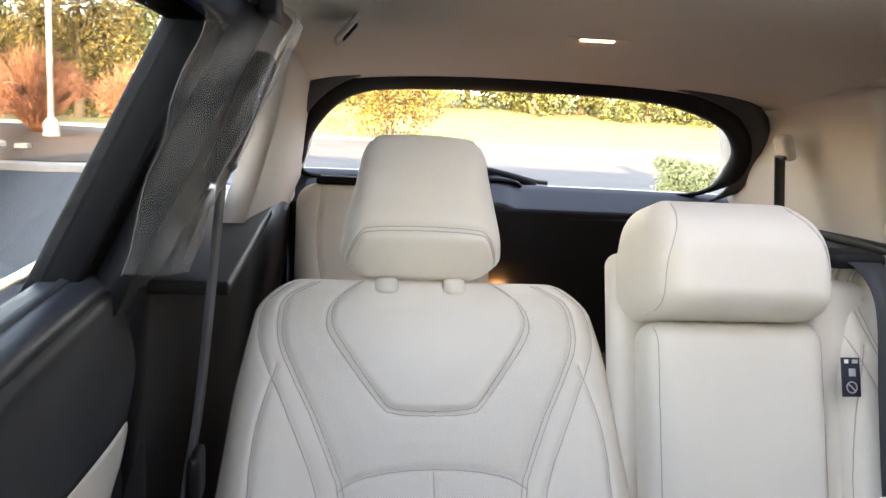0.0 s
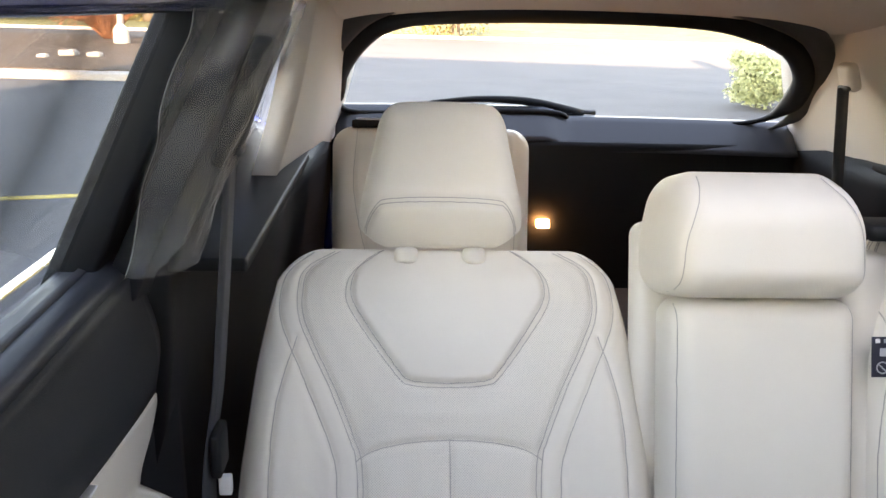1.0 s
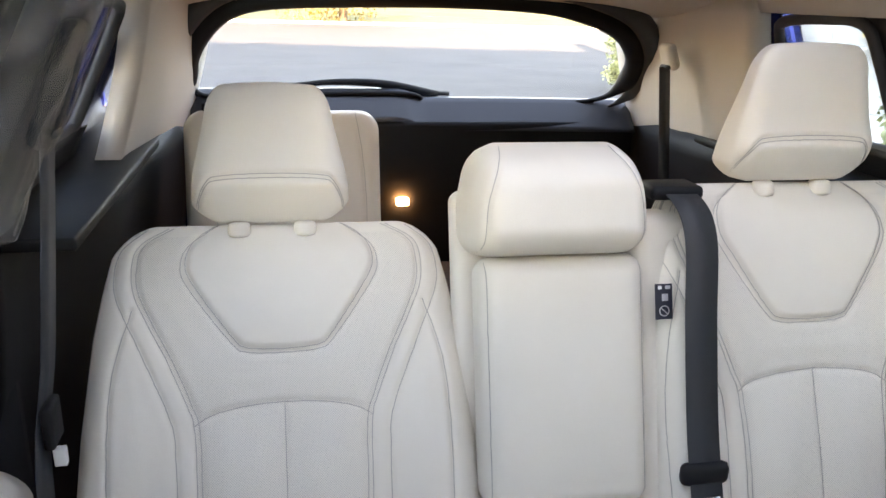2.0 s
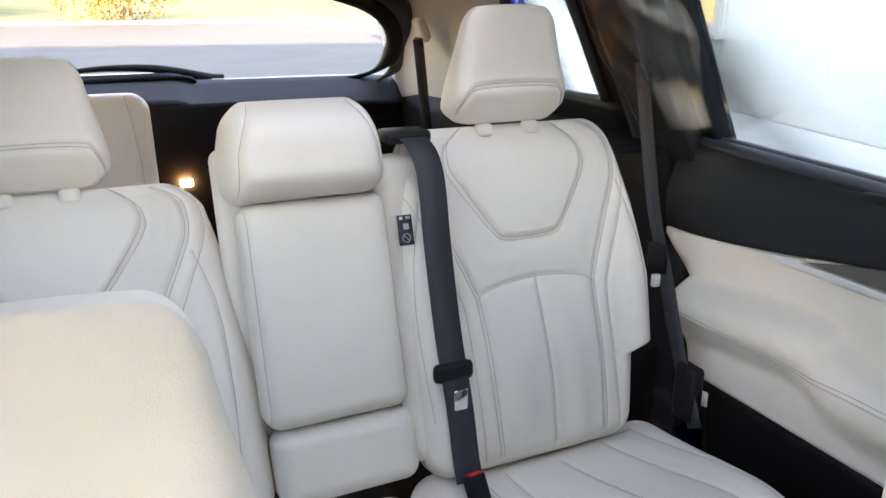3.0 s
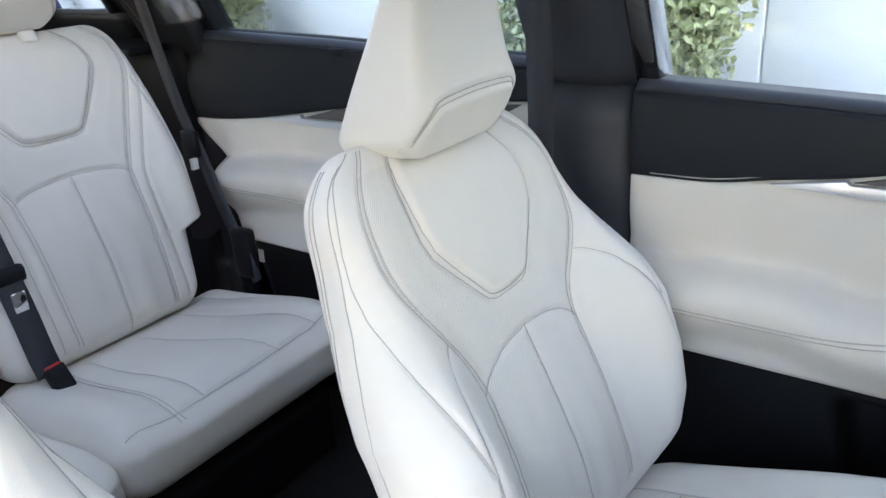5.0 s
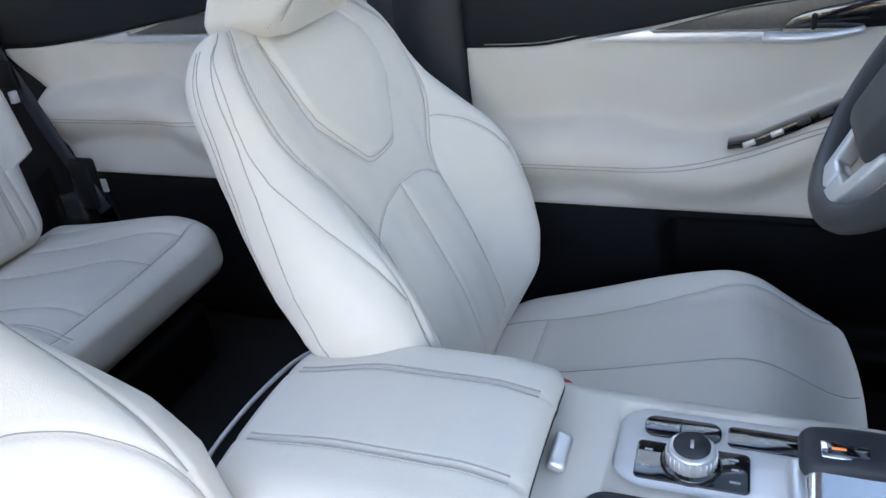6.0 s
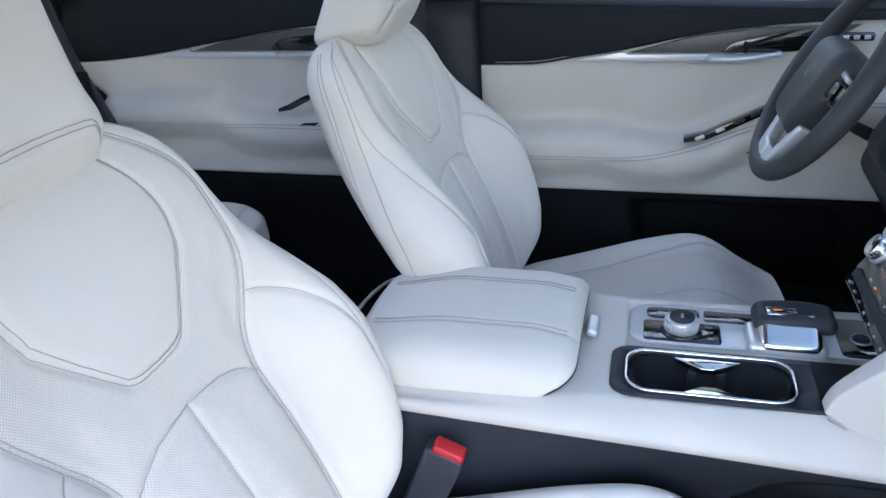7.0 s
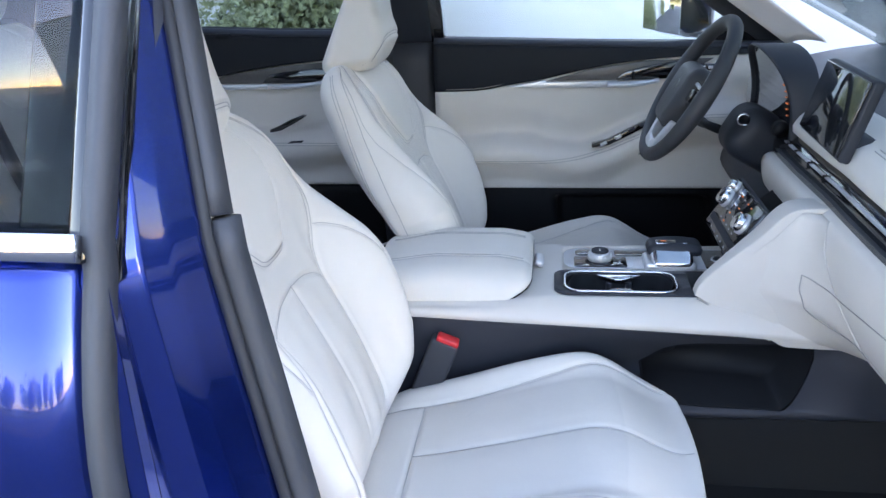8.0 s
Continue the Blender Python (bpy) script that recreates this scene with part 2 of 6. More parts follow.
def tube(path, r, n=8, closed=False):
    """A round bar along a line of points; r: one radius, or one a point."""
    pts = [Vector(p) for p in path]
    m = len(pts)
    rs = [r] * m if np.isscalar(r) else list(r)
    verts, faces = [], []
    side = None
    for i, p in enumerate(pts):
        a, b = (pts[i - 1], pts[(i + 1) % m]) if closed else (pts[max(i - 1, 0)], pts[min(i + 1, m - 1)])
        way = (b - a).normalized()
        if side is None:
            side = way.cross(Vector((0.31, 0.27, 0.91))).normalized()
        side = (side - way * side.dot(way)).normalized()
        up = way.cross(side)
        for k in range(n):
            c = 2 * math.pi * k / n
            verts.append(tuple(p + (side * math.cos(c) + up * math.sin(c)) * rs[i]))
    for i in range(m if closed else m - 1):
        j = (i + 1) % m
        for k in range(n):
            faces.append((i * n + k, i * n + (k + 1) % n, j * n + (k + 1) % n, j * n + k))
    if not closed:
        faces += [tuple(range(n))[::-1], tuple(range((m - 1) * n, m * n))]
    return verts, faces


def ribbon(path, width, thick, across):
    """A flat band along a line of points; across: one direction of its width, or one a point."""
    pts = [Vector(p) for p in path]
    ac = [Vector(across)] * len(pts) if not isinstance(across[0], (tuple, list, Vector)) else [Vector(a) for a in across]
    verts, faces = [], []
    for i, p in enumerate(pts):
        way = (pts[min(i + 1, len(pts) - 1)] - pts[max(i - 1, 0)]).normalized()
        a = (ac[i] - way * ac[i].dot(way)).normalized()
        up = way.cross(a)
        for s, t in ((-1, -1), (1, -1), (1, 1), (-1, 1)):
            verts.append(tuple(p + a * (s * width / 2) + up * (t * thick / 2)))
    for i in range(len(pts) - 1):
        for k in range(4):
            faces.append((4 * i + k, 4 * i + (k + 1) % 4, 4 * i + 4 + (k + 1) % 4, 4 * i + 4 + k))
    n = 4 * (len(pts) - 1)
    faces += [(3, 2, 1, 0), (n, n + 1, n + 2, n + 3)]
    return verts, faces


def panel(us, lo, hi, fn, thick, rows=12, out=(1, 0, 0)):
    """A curved plate. Along us it spans from lo(u) to hi(u); fn(u, v) gives a point; it is thick along out."""
    verts, faces = [], []
    o = Vector(out)
    nu, nv = len(us), rows + 1
    for u in us:
        a, b = lo(u), hi(u)
        for j in range(nv):
            verts.append(tuple(Vector(fn(u, a + (b - a) * j / rows))))
    n = len(verts)
    verts += [tuple(Vector(v) + o * thick) for v in verts]
    for i in range(nu - 1):
        for j in range(nv - 1):
            q = (i * nv + j, (i + 1) * nv + j, (i + 1) * nv + j + 1, i * nv + j + 1)
            faces.append(q)
            faces.append(tuple(n + k for k in q[::-1]))
    rim = [i * nv for i in range(nu)] + [(nu - 1) * nv + j for j in range(1, nv)] + [i * nv + nv - 1 for i in range(nu - 2, -1, -1)] + [j for j in range(nv - 2, 0, -1)]
    for a, b in zip(rim, rim[1:] + rim[:1]):
        faces.append((b, a, n + a, n + b))
    return verts, faces


def mesh_bm(data):
    bm = bmesh.new()
    vs = [bm.verts.new(v) for v in data[0]]
    for f in data[1]:
        bm.faces.new([vs[i] for i in f])
    return bm


def lin(u, table):
    """A value from a table of (u, value), straight between its rows."""
    a, b = zip(*table)
    return float(np.interp(u, a, b))


def steps(a, b, n):
    return [a + (b - a) * i / n for i in range(n + 1)]



def carve(ob, cutter):
    """Cuts one mesh out of another for good, and removes the cutter."""
    mod = ob.modifiers.new("cut", "BOOLEAN")
    mod.operation, mod.object, mod.solver = "DIFFERENCE", cutter, "EXACT"
    bpy.context.view_layer.update()
    me = bpy.data.meshes.new_from_object(ob.evaluated_get(bpy.context.evaluated_depsgraph_get()))
    ob.modifiers.clear()
    old, ob.data = ob.data, me
    bpy.data.meshes.remove(old)
    bpy.data.objects.remove(cutter)
    return ob


def round_rect(x0, x1, y0, y1, r, n=6):
    out = []
    for cx, cy, a0 in ((x1 - r, y1 - r, 0), (x0 + r, y1 - r, 90), (x0 + r, y0 + r, 180), (x1 - r, y0 + r, 270)):
        for i in range(n + 1):
            a = radians(a0 + 90 * i / n)
            out.append((cx + r * math.cos(a), cy + r * math.sin(a)))
    return out


# ---- outside ----
M_ASPHALT = material("asphalt", (0.06, 0.059, 0.061), 0.9, grain=0.7, grain_scale=90, vary=0.25, vary_scale=0.7, bump=0.006)
M_CONCRETE = material("pale_concrete", (0.42, 0.39, 0.35), 0.85, grain=0.5, grain_scale=60, vary=0.12, vary_scale=0.8, bump=0.004)
M_GRASS = material("lawn", (0.145, 0.138, 0.055), 0.95, grain=0.7, grain_scale=40, vary=0.4, vary_scale=0.5, bump=0.03)
M_MULCH = material("mulch", (0.07, 0.045, 0.03), 0.95, grain=0.8, grain_scale=30, vary=0.3, vary_scale=2, bump=0.03)
M_WALL = material("white_wall_panel", (0.86, 0.87, 0.87), 0.55, grain=0.1, grain_scale=200, vary=0.03, vary_scale=0.6, bump=0.0006)
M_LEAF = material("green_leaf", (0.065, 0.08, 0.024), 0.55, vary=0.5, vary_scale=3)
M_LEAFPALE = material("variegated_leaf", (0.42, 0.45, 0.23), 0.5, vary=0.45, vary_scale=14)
M_LEAFGOLD = material("gold_leaf", (0.125, 0.095, 0.021), 0.6, vary=0.65, vary_scale=1.1)
M_TWIG = material("red_brown_twig", (0.30, 0.13, 0.07), 0.8, vary=0.3, vary_scale=3)
M_BARK = material("bark", (0.09, 0.07, 0.05), 0.9, grain=0.7, grain_scale=40, vary=0.2, bump=0.01)
M_POLE = material("white_pole_paint", (0.72, 0.72, 0.70), 0.4, vary=0.03)
M_YELLOW = material("worn_yellow_paint", (0.45, 0.33, 0.08), 0.8, grain=0.7, grain_scale=60, vary=0.3, vary_scale=8)
rng = np.random.default_rng(5)

ground = part("ground", prism([(-400, -400), (400, -400), (400, 400), (-400, 400)], "z", -0.3, 0.0), M_ASPHALT, smooth=False)
tagged(ground, "grey asphalt of the parking lot", "ground", kind="structure")
lawn = part("ground_lawn", prism([(-120, 41), (120, 43), (160, 160), (-160, 160)], "z", -0.1, 0.09, 0.02), M_GRASS, smooth=False)
tagged(lawn, "sunlit yellow-green lawn behind the lot", "lawn", kind="structure")
def rise(y):
    """The height of the lawn's slope behind the lot."""
    return lin(y, [(58, 0.05), (70, 0.5), (85, 1.7), (100, 3.0), (160, 6.0)])


hill_ys = steps(58, 160, 24)
hill = part("ground_slope", prism([(y, rise(y) + 0.05) for y in hill_ys] + [(160, -0.5), (58, -0.5)], "x", -150, 170), M_GRASS, smooth=False)
tagged(hill, "sunlit grass slope that climbs to the woods", "lawn", kind="structure")
lawn_side = part("ground_lawn", prism([(-110, -60), (-24, -60), (-24, 28), (-30, 41), (-110, 41)], "z", -0.1, 0.08, 0.02), M_GRASS, smooth=False)
tagged(lawn_side, "lawn along the lot's open side", "lawn", kind="structure")
kerb = part("kerb", prism([(-120, 40.7), (120, 42.7), (120, 42.95), (-120, 40.95)], "z", -0.1, 0.15, 0.02), M_CONCRETE, smooth=False)
tagged(kerb, "long pale concrete kerb before the lawn", "kerb", kind="structure")
island_line = smoothed([(-16.5, 16.9), (-12, 16.7), (-7.5, 16.2), (-5.2, 16.4), (-4.3, 18.5), (-4.6, 24), (-7, 31), (-16.5, 33), (-17.5, 24), (-16.5, 16.9)], 4)[:-1]
island = part("kerb_island", prism([(x, y) for x, y in island_line], "z", -0.1, 0.14, 0.03), M_CONCRETE, smooth=False)
tagged(island, "pale concrete kerb of a planted island", "kerb", kind="structure")
cx, cy = -10.8, 24.5
bed = part("planting_bed", prism([(cx + (x - cx) * 0.94, cy + (y - cy) * 0.93) for x, y in island_line], "z", -0.1, 0.17, 0.02), M_MULCH, smooth=False)
tagged(bed, "brown mulch bed inside the kerb island", "bed", kind="structure")
for i, (x, y) in enumerate([(-3.6, 6.4), (-6.2, 6.9), (-8.8, 7.4)]):
    ln = part("road_marking", prism([(x - 0.75, y - 0.25), (x + 0.55, y + 0.10), (x + 0.55, y + 0.22), (x - 0.75, y - 0.13)], "z", 0.0, 0.004), M_YELLOW, smooth=False)
    tagged(ln, "worn yellow paint stripe on the asphalt", "marking", "parking lines")


def leaves(count, place, size, seed):
    """Small bent leaves set at random angles; place(r) gives a leaf's place."""
    r = np.random.default_rng(seed)
    verts, faces = [], []
    for _ in range(count):
        c = np.array(place(r))
        a, b = r.normal(size=3), r.normal(size=3)
        a /= np.linalg.norm(a)
        b -= a * (a @ b)
        b /= np.linalg.norm(b)
        n = np.cross(a, b)
        s = size * r.uniform(0.6, 1.4)
        k = len(verts)
        for u, v, w in ((-1, 0, 0), (0, -0.5, 0.18), (1, 0, 0), (0, 0.5, 0.18)):
            verts.append(tuple(c + (a * u + b * v + n * w) * s / 2))
        faces += [(k, k + 1, k + 2), (k, k + 2, k + 3)]
    return verts, faces


def lumpy(r, rx, ry, rz, lumps, shell=0.55):
    """A point in one of several round clumps that make an uneven crown."""
    l = lumps[r.integers(len(lumps))]
    d = r.normal(size=3)
    d *= (shell + (1 - shell) * r.random()) / np.linalg.norm(d)
    return (l[0] * rx + d[0] * rx * l[3], l[1] * ry + d[1] * ry * l[3], l[2] * rz + d[2] * rz * l[3])


def crown_lumps(seed, n, least=0.16, far=0.82):
    r = np.random.default_rng(seed)
    out = []
    for _ in range(n):
        d = r.normal(size=3)
        d /= np.linalg.norm(d) + 1e-9
        out.append((*(d * r.uniform(0.25, far)), r.uniform(least, 0.45)))
    return out


def tree(at, high, wide, mat, seed, label, count=2600, size=0.34, low=0.25, category="tree"):
    t = thing("tree", label, category, at)
    r = np.random.default_rng(seed)
    trunk = [(0, 0, -0.1), (0.05, 0.02, high * 0.25), (-0.04, 0.05, high * 0.5), (0.03, 0, high * 0.8)]
    part("trunk", tube(smoothed(trunk, 4), list(np.linspace(0.035, 0.008, 13) * high), 10), M_BARK, t)
    for i in range(5):
        a = 2 * math.pi * (i + r.random() * 0.6) / 5
        z0 = high * r.uniform(0.25, 0.5)
        tip = (math.cos(a) * wide * 0.35, math.sin(a) * wide * 0.35, z0 + high * 0.28)
        part("limb", tube(smoothed([(0, 0, z0), (tip[0] * 0.5, tip[1] * 0.5, z0 + high * 0.1), tip], 3), list(np.linspace(0.012, 0.004, 7) * high), 6), M_BARK, t)
    lumps = crown_lumps(seed + 50, 24)
    mid, half = high * (low + 1) / 2, high * (1 - low) / 2
    part("crown", leaves(count, lambda q: np.add(lumpy(q, wide / 2, wide / 2, half, lumps), (0, 0, mid)), size, seed + 9), mat, t)
    return t


# trees behind the lawn and along the open side
gold = tree(pose(2.7, 42.5, 0), 7.0, 8.6, M_LEAFGOLD, 1, "round golden-green tree in full sun", 9000, 0.19, -0.2)
copy_thing(gold, pose(-6.5, 47, 0, 0, 0, 130) @ Matrix.Scale(1.25, 4))
tree(pose(-17.0, 56, 0), 12, 11, M_LEAFGOLD, 2, "tall golden-leaved tree in full sun", 12000, 0.28, -0.2)
dark = tree(pose(8, 94, rise(94)), 11, 13, M_LEAF, 3, "dark green tree at the edge of the woods", 10000, 0.42, -0.35)
for i, (x, y, k) in enumerate([(-22, 98, 1.2), (-12, 102, 1.1), (-3, 106, 1.2), (2, 98, 0.8), (16, 106, 1.2), (23, 102, 1.0), (30, 107, 1.25), (36, 101, 0.9), (43, 106, 1.2), (50, 102, 1.1), (58, 107, 1.3), (65, 101, 1.1), (73, 106, 1.3), (82, 104, 1.2), (-36, 90, 1.2), (92, 108, 1.3)]):
    y -= 9 + 0.12 * x if x > -5 else 0
    copy_thing(dark, pose(x, y, rise(y), 0, 0, 57 * i) @ Matrix.Scale(k, 4))
for i, (x, y, k) in enumerate([(12, 99, 0.8), (33, 98, 0.7), (48, 98, 0.8), (-20, 66, 1.4), (-30, 60, 1.4), (-25, 50, 1.2), (-36, 50, 1.4), (-33, 68, 1.6), (-24, 58, 1.3), (-41, 58, 1.6)]):
    copy_thing(gold, pose(x, y, rise(y), 0, 0, 71 * i + 20) @ Matrix.Scale(k, 4))
rust = tree(pose(-46, 6, 0), 8.5, 9, M_TWIG, 7, "rust-brown autumn tree across the lot", 9000, 0.26, 0.0)
for i, (x, y, k) in enumerate([(-50, -9, 1.15), (-47, 20, 0.9), (-52, 33, 1.2), (-44, -24, 1.0), (-55, -38, 1.2)]):
    copy_thing(rust, pose(x, y, 0, 0, 0, 83 * i) @ Matrix.Scale(k, 4))
for i, (x, y, k) in enumerate([(-56, 0, 1.5), (-58, -18, 1.4), (-60, 14, 1.5), (-60, 28, 1.3), (-62, -34, 1.5)]):
    copy_thing(gold, pose(x, y, 0, 0, 0, 40 * i) @ Matrix.Scale(k, 4))


def twig_shrub(at, wide, high, seed, label):
    s = thing("shrub", label, "shrub", at, "shrubs on the island")
    r = np.random.default_rng(seed)
    verts, faces = [], []
    for i in range(420):
        a, out = r.uniform(0, 2 * math.pi), r.random() ** 0.6
        tip = np.array([math.cos(a) * wide / 2 * out, math.sin(a) * wide / 2 * out, high * (1 - 0.45 * out * out) * r.uniform(0.8, 1.05)])
        mid = tip * np.array([0.35, 0.35, 0.5]) + r.normal(size=3) * 0.08
        v, f = tube(smoothed([(tip[0] * 0.06, tip[1] * 0.06, 0.05), mid, tip], 3), [0.022, 0.02, 0.018, 0.016, 0.014, 0.010, 0.006], 4)
        k = len(verts)
        verts += v
        faces += [tuple(q + k for q in g) for g in f]
    part("stems", (verts, faces), M_TWIG, s)
    part("leaves", leaves(9000, lambda q: (lambda d: (d[0] * wide / 2, d[1] * wide / 2, high * 0.55 + d[2] * high * 0.45))(lumpy(q, 1, 1, 1, crown_lumps(seed, 14), 0.3)), 0.09, seed + 3), M_TWIG, s)
    return s


twig_shrub(pose(-10.6, 29.3, 0.1), 4.2, 3.1, 21, "bare red-brown twiggy shrub on the mulch bed")
twig_shrub(pose(-7.2, 29.0, 0.1), 3.6, 2.7, 22, "low red-brown shrub beside the lamp post")
pole = thing("street_lamp", "white painted lamp post on a round concrete foot", "street lamp", pose(-9.3, 26.8, 0.12))
part("post", drum(0.10, 7.5, pose(0, 0, 4.2), 20, 0.075), M_POLE, pole)
part("foot", drum(0.26, 0.5, pose(0, 0, 0.25), 24, 0.24, 0.02), M_CONCRETE, pole)
part("collar", drum(0.2, 0.12, pose(0, 0, 0.55), 24, 0.13, 0.02), M_POLE, pole)
part("lamp_head", box((0.3, 0.7, 0.12), (0, -0.3, 7.95), 0.03), M_POLE, pole)
for x, y, k in [(-8.6, 20.6, 0.2), (-7.9, 20.4, 0.16), (-8.9, 19.8, 0.12)]:
    st = part("stone", pillow((2.2 * k, 1.6 * k, k), (10, 10, 8), 0.4 * k, lambda p: p * (1 + 0.12 * np.sin(p[:, [1, 2, 0]] * 19))), M_CONCRETE, at=pose(x, y, 0.15 + 0.3 * k, 0, 0, 30 * k))
    tagged(st, "small pale stone lying on the mulch", "stone", "stones on the bed")

M_LITROOM = glow("lit_room", (1.0, 0.78, 0.36), 0.05)
# the building beside the car: a wall of white panels that runs at a slight angle to it
WALL_AT = pose(3.9, 0, 0) @ pose(0, 0, 0, 0, 0, -12.7) @ pose(0, -0.86, 0)
wall = thing("building", "white panelled building with windows beside the car", "building", WALL_AT)
part("wall_core", box((0.4, 24.0, 4.2), (0.35, 3.4, 2.0), 0.01), M_WALL, wall)
for i, (a, b) in enumerate([(-8.6, -5.02), (-5.0, -1.82), (-1.8, 1.40), (1.42, 4.03), (4.05, 6.47), (6.49, 9.4), (9.42, 12.4), (12.42, 15.4)]):
    for lo, hi in [(-0.05, 0.52), (0.535, 4.1)]:
        part("wall_panel", box((0.04, b - a, hi - lo), (0.13, (a + b) / 2, (lo + hi) / 2), 0.006), M_WALL, wall)
for y0, y1 in [(2.2, 3.86), (6.62, 8.6)]:
    w = part("window", box((0.05, y1 - y0 + 0.16, 1.42), (0.10, (y0 + y1) / 2, 1.93), 0.008), M_POLE, wall, "white framed window of a lit room")
    part("pane", box((0.02, y1 - y0, 1.22), (0.072, (y0 + y1) / 2, 1.90), 0.002), M_LITROOM, w, "warm lit room behind the pane")
    part("window_sill", box((0.12, y1 - y0 + 0.3, 0.05), (0.06, (y0 + y1) / 2, 1.17), 0.01), M_POLE, w)


def leafy_shrub(at, wide, high, seed, count, label, mat, size=0.075):
    s = thing("shrub", label, "shrub", at, "shrubs by the building")
    lumps = crown_lumps(seed, 22, 0.28, 0.72) + [(*q[:2], -0.35 - 0.5 * abs(q[2]), q[3]) for q in crown_lumps(seed + 7, 12, 0.28, 0.72)]
    part("stems", tube(smoothed([(0, 0, -0.05), (0.05, 0.03, high * 0.3), (-0.03, 0.0, high * 0.7)], 4), list(np.linspace(0.05, 0.015, 9)), 8), M_BARK, s)
    part("foliage", leaves(count, lambda q: np.add(lumpy(q, wide / 2, wide / 2, high / 2, lumps, 0.35), (0, 0, high * 0.52)), size, seed), mat, s)
    # dark leaves in the core stand for the shade inside the crown
    core = part("shaded_inner_foliage", leaves(count // 6, lambda q: np.add(lumpy(q, wide * 0.36, wide * 0.36, high * 0.40, lumps, 0.1), (0, 0, high * 0.5)), size * 1.6, seed + 1), M_LEAF, s)
    return s


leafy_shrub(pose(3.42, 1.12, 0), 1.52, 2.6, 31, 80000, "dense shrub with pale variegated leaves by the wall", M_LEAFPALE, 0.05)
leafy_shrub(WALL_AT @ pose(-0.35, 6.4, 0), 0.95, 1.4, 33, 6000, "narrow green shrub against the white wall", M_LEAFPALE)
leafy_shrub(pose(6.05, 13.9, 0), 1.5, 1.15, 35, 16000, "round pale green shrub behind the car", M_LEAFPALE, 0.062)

# an unseen tall building placed ahead of the car, so that its shadow covers the lot
ahead = thing("building", "tall plain unseen building placed ahead to shade the lot", "building", pose(-6.0, -24, 0, 0, 0, -8))
part("wall", box((17, 12, 12.2), (0, 0, 6.0), 0.05), M_WALL, ahead)
part("roof", box((17.1, 12.1, 0.3), (0, 0, 12.0), 0.05), M_CONCRETE, ahead)

# ---- seats ----
def smooth(x, a, b):
    k = np.clip((x - a) / (b - a), 0, 1)
    return k * k * (3 - 2 * k)


def mirrored(lines):
    return lines + [[(-x, z) for x, z in line] for line in lines]


def upholstery(name, mat, parent, size, res, r, shape, seams, perf=None, at=None, label="", flank=()):
    """A padded piece, front towards -y. shape(x, y, z, front) bends it; seams: lines in its front plane; perf: (inside, outside) areas of perforation."""
    keep = {}

    def fn(p):
        x, y, z = p.T
        front = np.clip(-y / (size[1] / 2), 0, 1)
        q, fx, fz = shape(x, y, z, front)
        d = np.full(x.shape, 9.0)
        for line in seams:
            d = np.minimum(d, distance(fx, fz, line))
        w = front ** 2
        q[:, 1] += w * (0.0045 * np.exp(-(d / 0.0042) ** 2) - 0.0035 * (1 - np.exp(-(d / 0.03) ** 2)))
        keep["q"], keep["p"] = q, p
        keep["uv"] = np.stack([fx, fz], 1)
        keep["front"] = front > 0.25
        m = np.zeros(x.shape)
        for area, value in perf or ():
            m[inside(fx, fz, area)] = value
        keep["perf"] = m * (front > 0.8)
        return q

    ob = part(name, pillow(size, res, r, fn), mat, parent, label, at)
    me = ob.data
    if seams:
        uv, q = keep["uv"][keep["front"]], keep["q"][keep["front"]]
        for line in seams:
            pts = []
            for (ax, az), (bx, bz) in zip(line[:-1], line[1:]):
                n = max(1, int(math.hypot(bx - ax, bz - az) / 0.007))
                pts += [(ax + (bx - ax) * i / n, az + (bz - az) * i / n) for i in range(n)]
            pts.append(line[-1])
            way = []
            for x, z in pts:
                d2 = (uv[:, 0] - x) ** 2 + (uv[:, 1] - z) ** 2
                near = np.argpartition(d2, 4)[:4]
                if d2[near].min() > 0.008 ** 2:
                    continue
                k = 1 / (d2[near] + 1e-7)
                way.append(tuple((q[near] * k[:, None]).sum(0) / k.sum() - np.array([0, 0.0006, 0])))
            if len(way) > 3:
                part("stitching", tube(way, 0.0007, 5), M_STITCH, parent, "", at)
    # seams down the flanks: rows of (depth at the foot, depth at the top)
    for s in (-1, 1):
        side = keep["p"][:, 0] * s > size[0] / 2 - (r if np.isscalar(r) else r[0]) * 0.8
        p, q = keep["p"][side], keep["q"][side]
        for y0, y1 in flank:
            way = []
            for k in np.linspace(0, 1, 60):
                y, z = y0 + (y1 - y0) * k ** 1.5, size[2] * (-0.47 + 0.95 * k)
                d2 = (p[:, 1] - y) ** 2 + (p[:, 2] - z) ** 2
                near = np.argpartition(d2, 5)[:5]
                w = 1 / (d2[near] + 1e-6)
                way.append(tuple((q[near] * w[:, None]).sum(0) / w.sum() + np.array([s * 0.0004, 0, 0])))
            part("flank_seam", tube(way, 0.0009, 5), M_STITCH, parent, "", at)
    if perf:
        me.attributes.new("perf", "FLOAT", "POINT").data.foreach_set("value", keep["perf"].astype(np.float32))
        loops = np.zeros(len(me.loops), np.int32)
        me.loops.foreach_get("vertex_index", loops)
        me.uv_layers.new(name="UVMap").data.foreach_set("uv", keep["uv"][loops].astype(np.float32).ravel())
    return ob


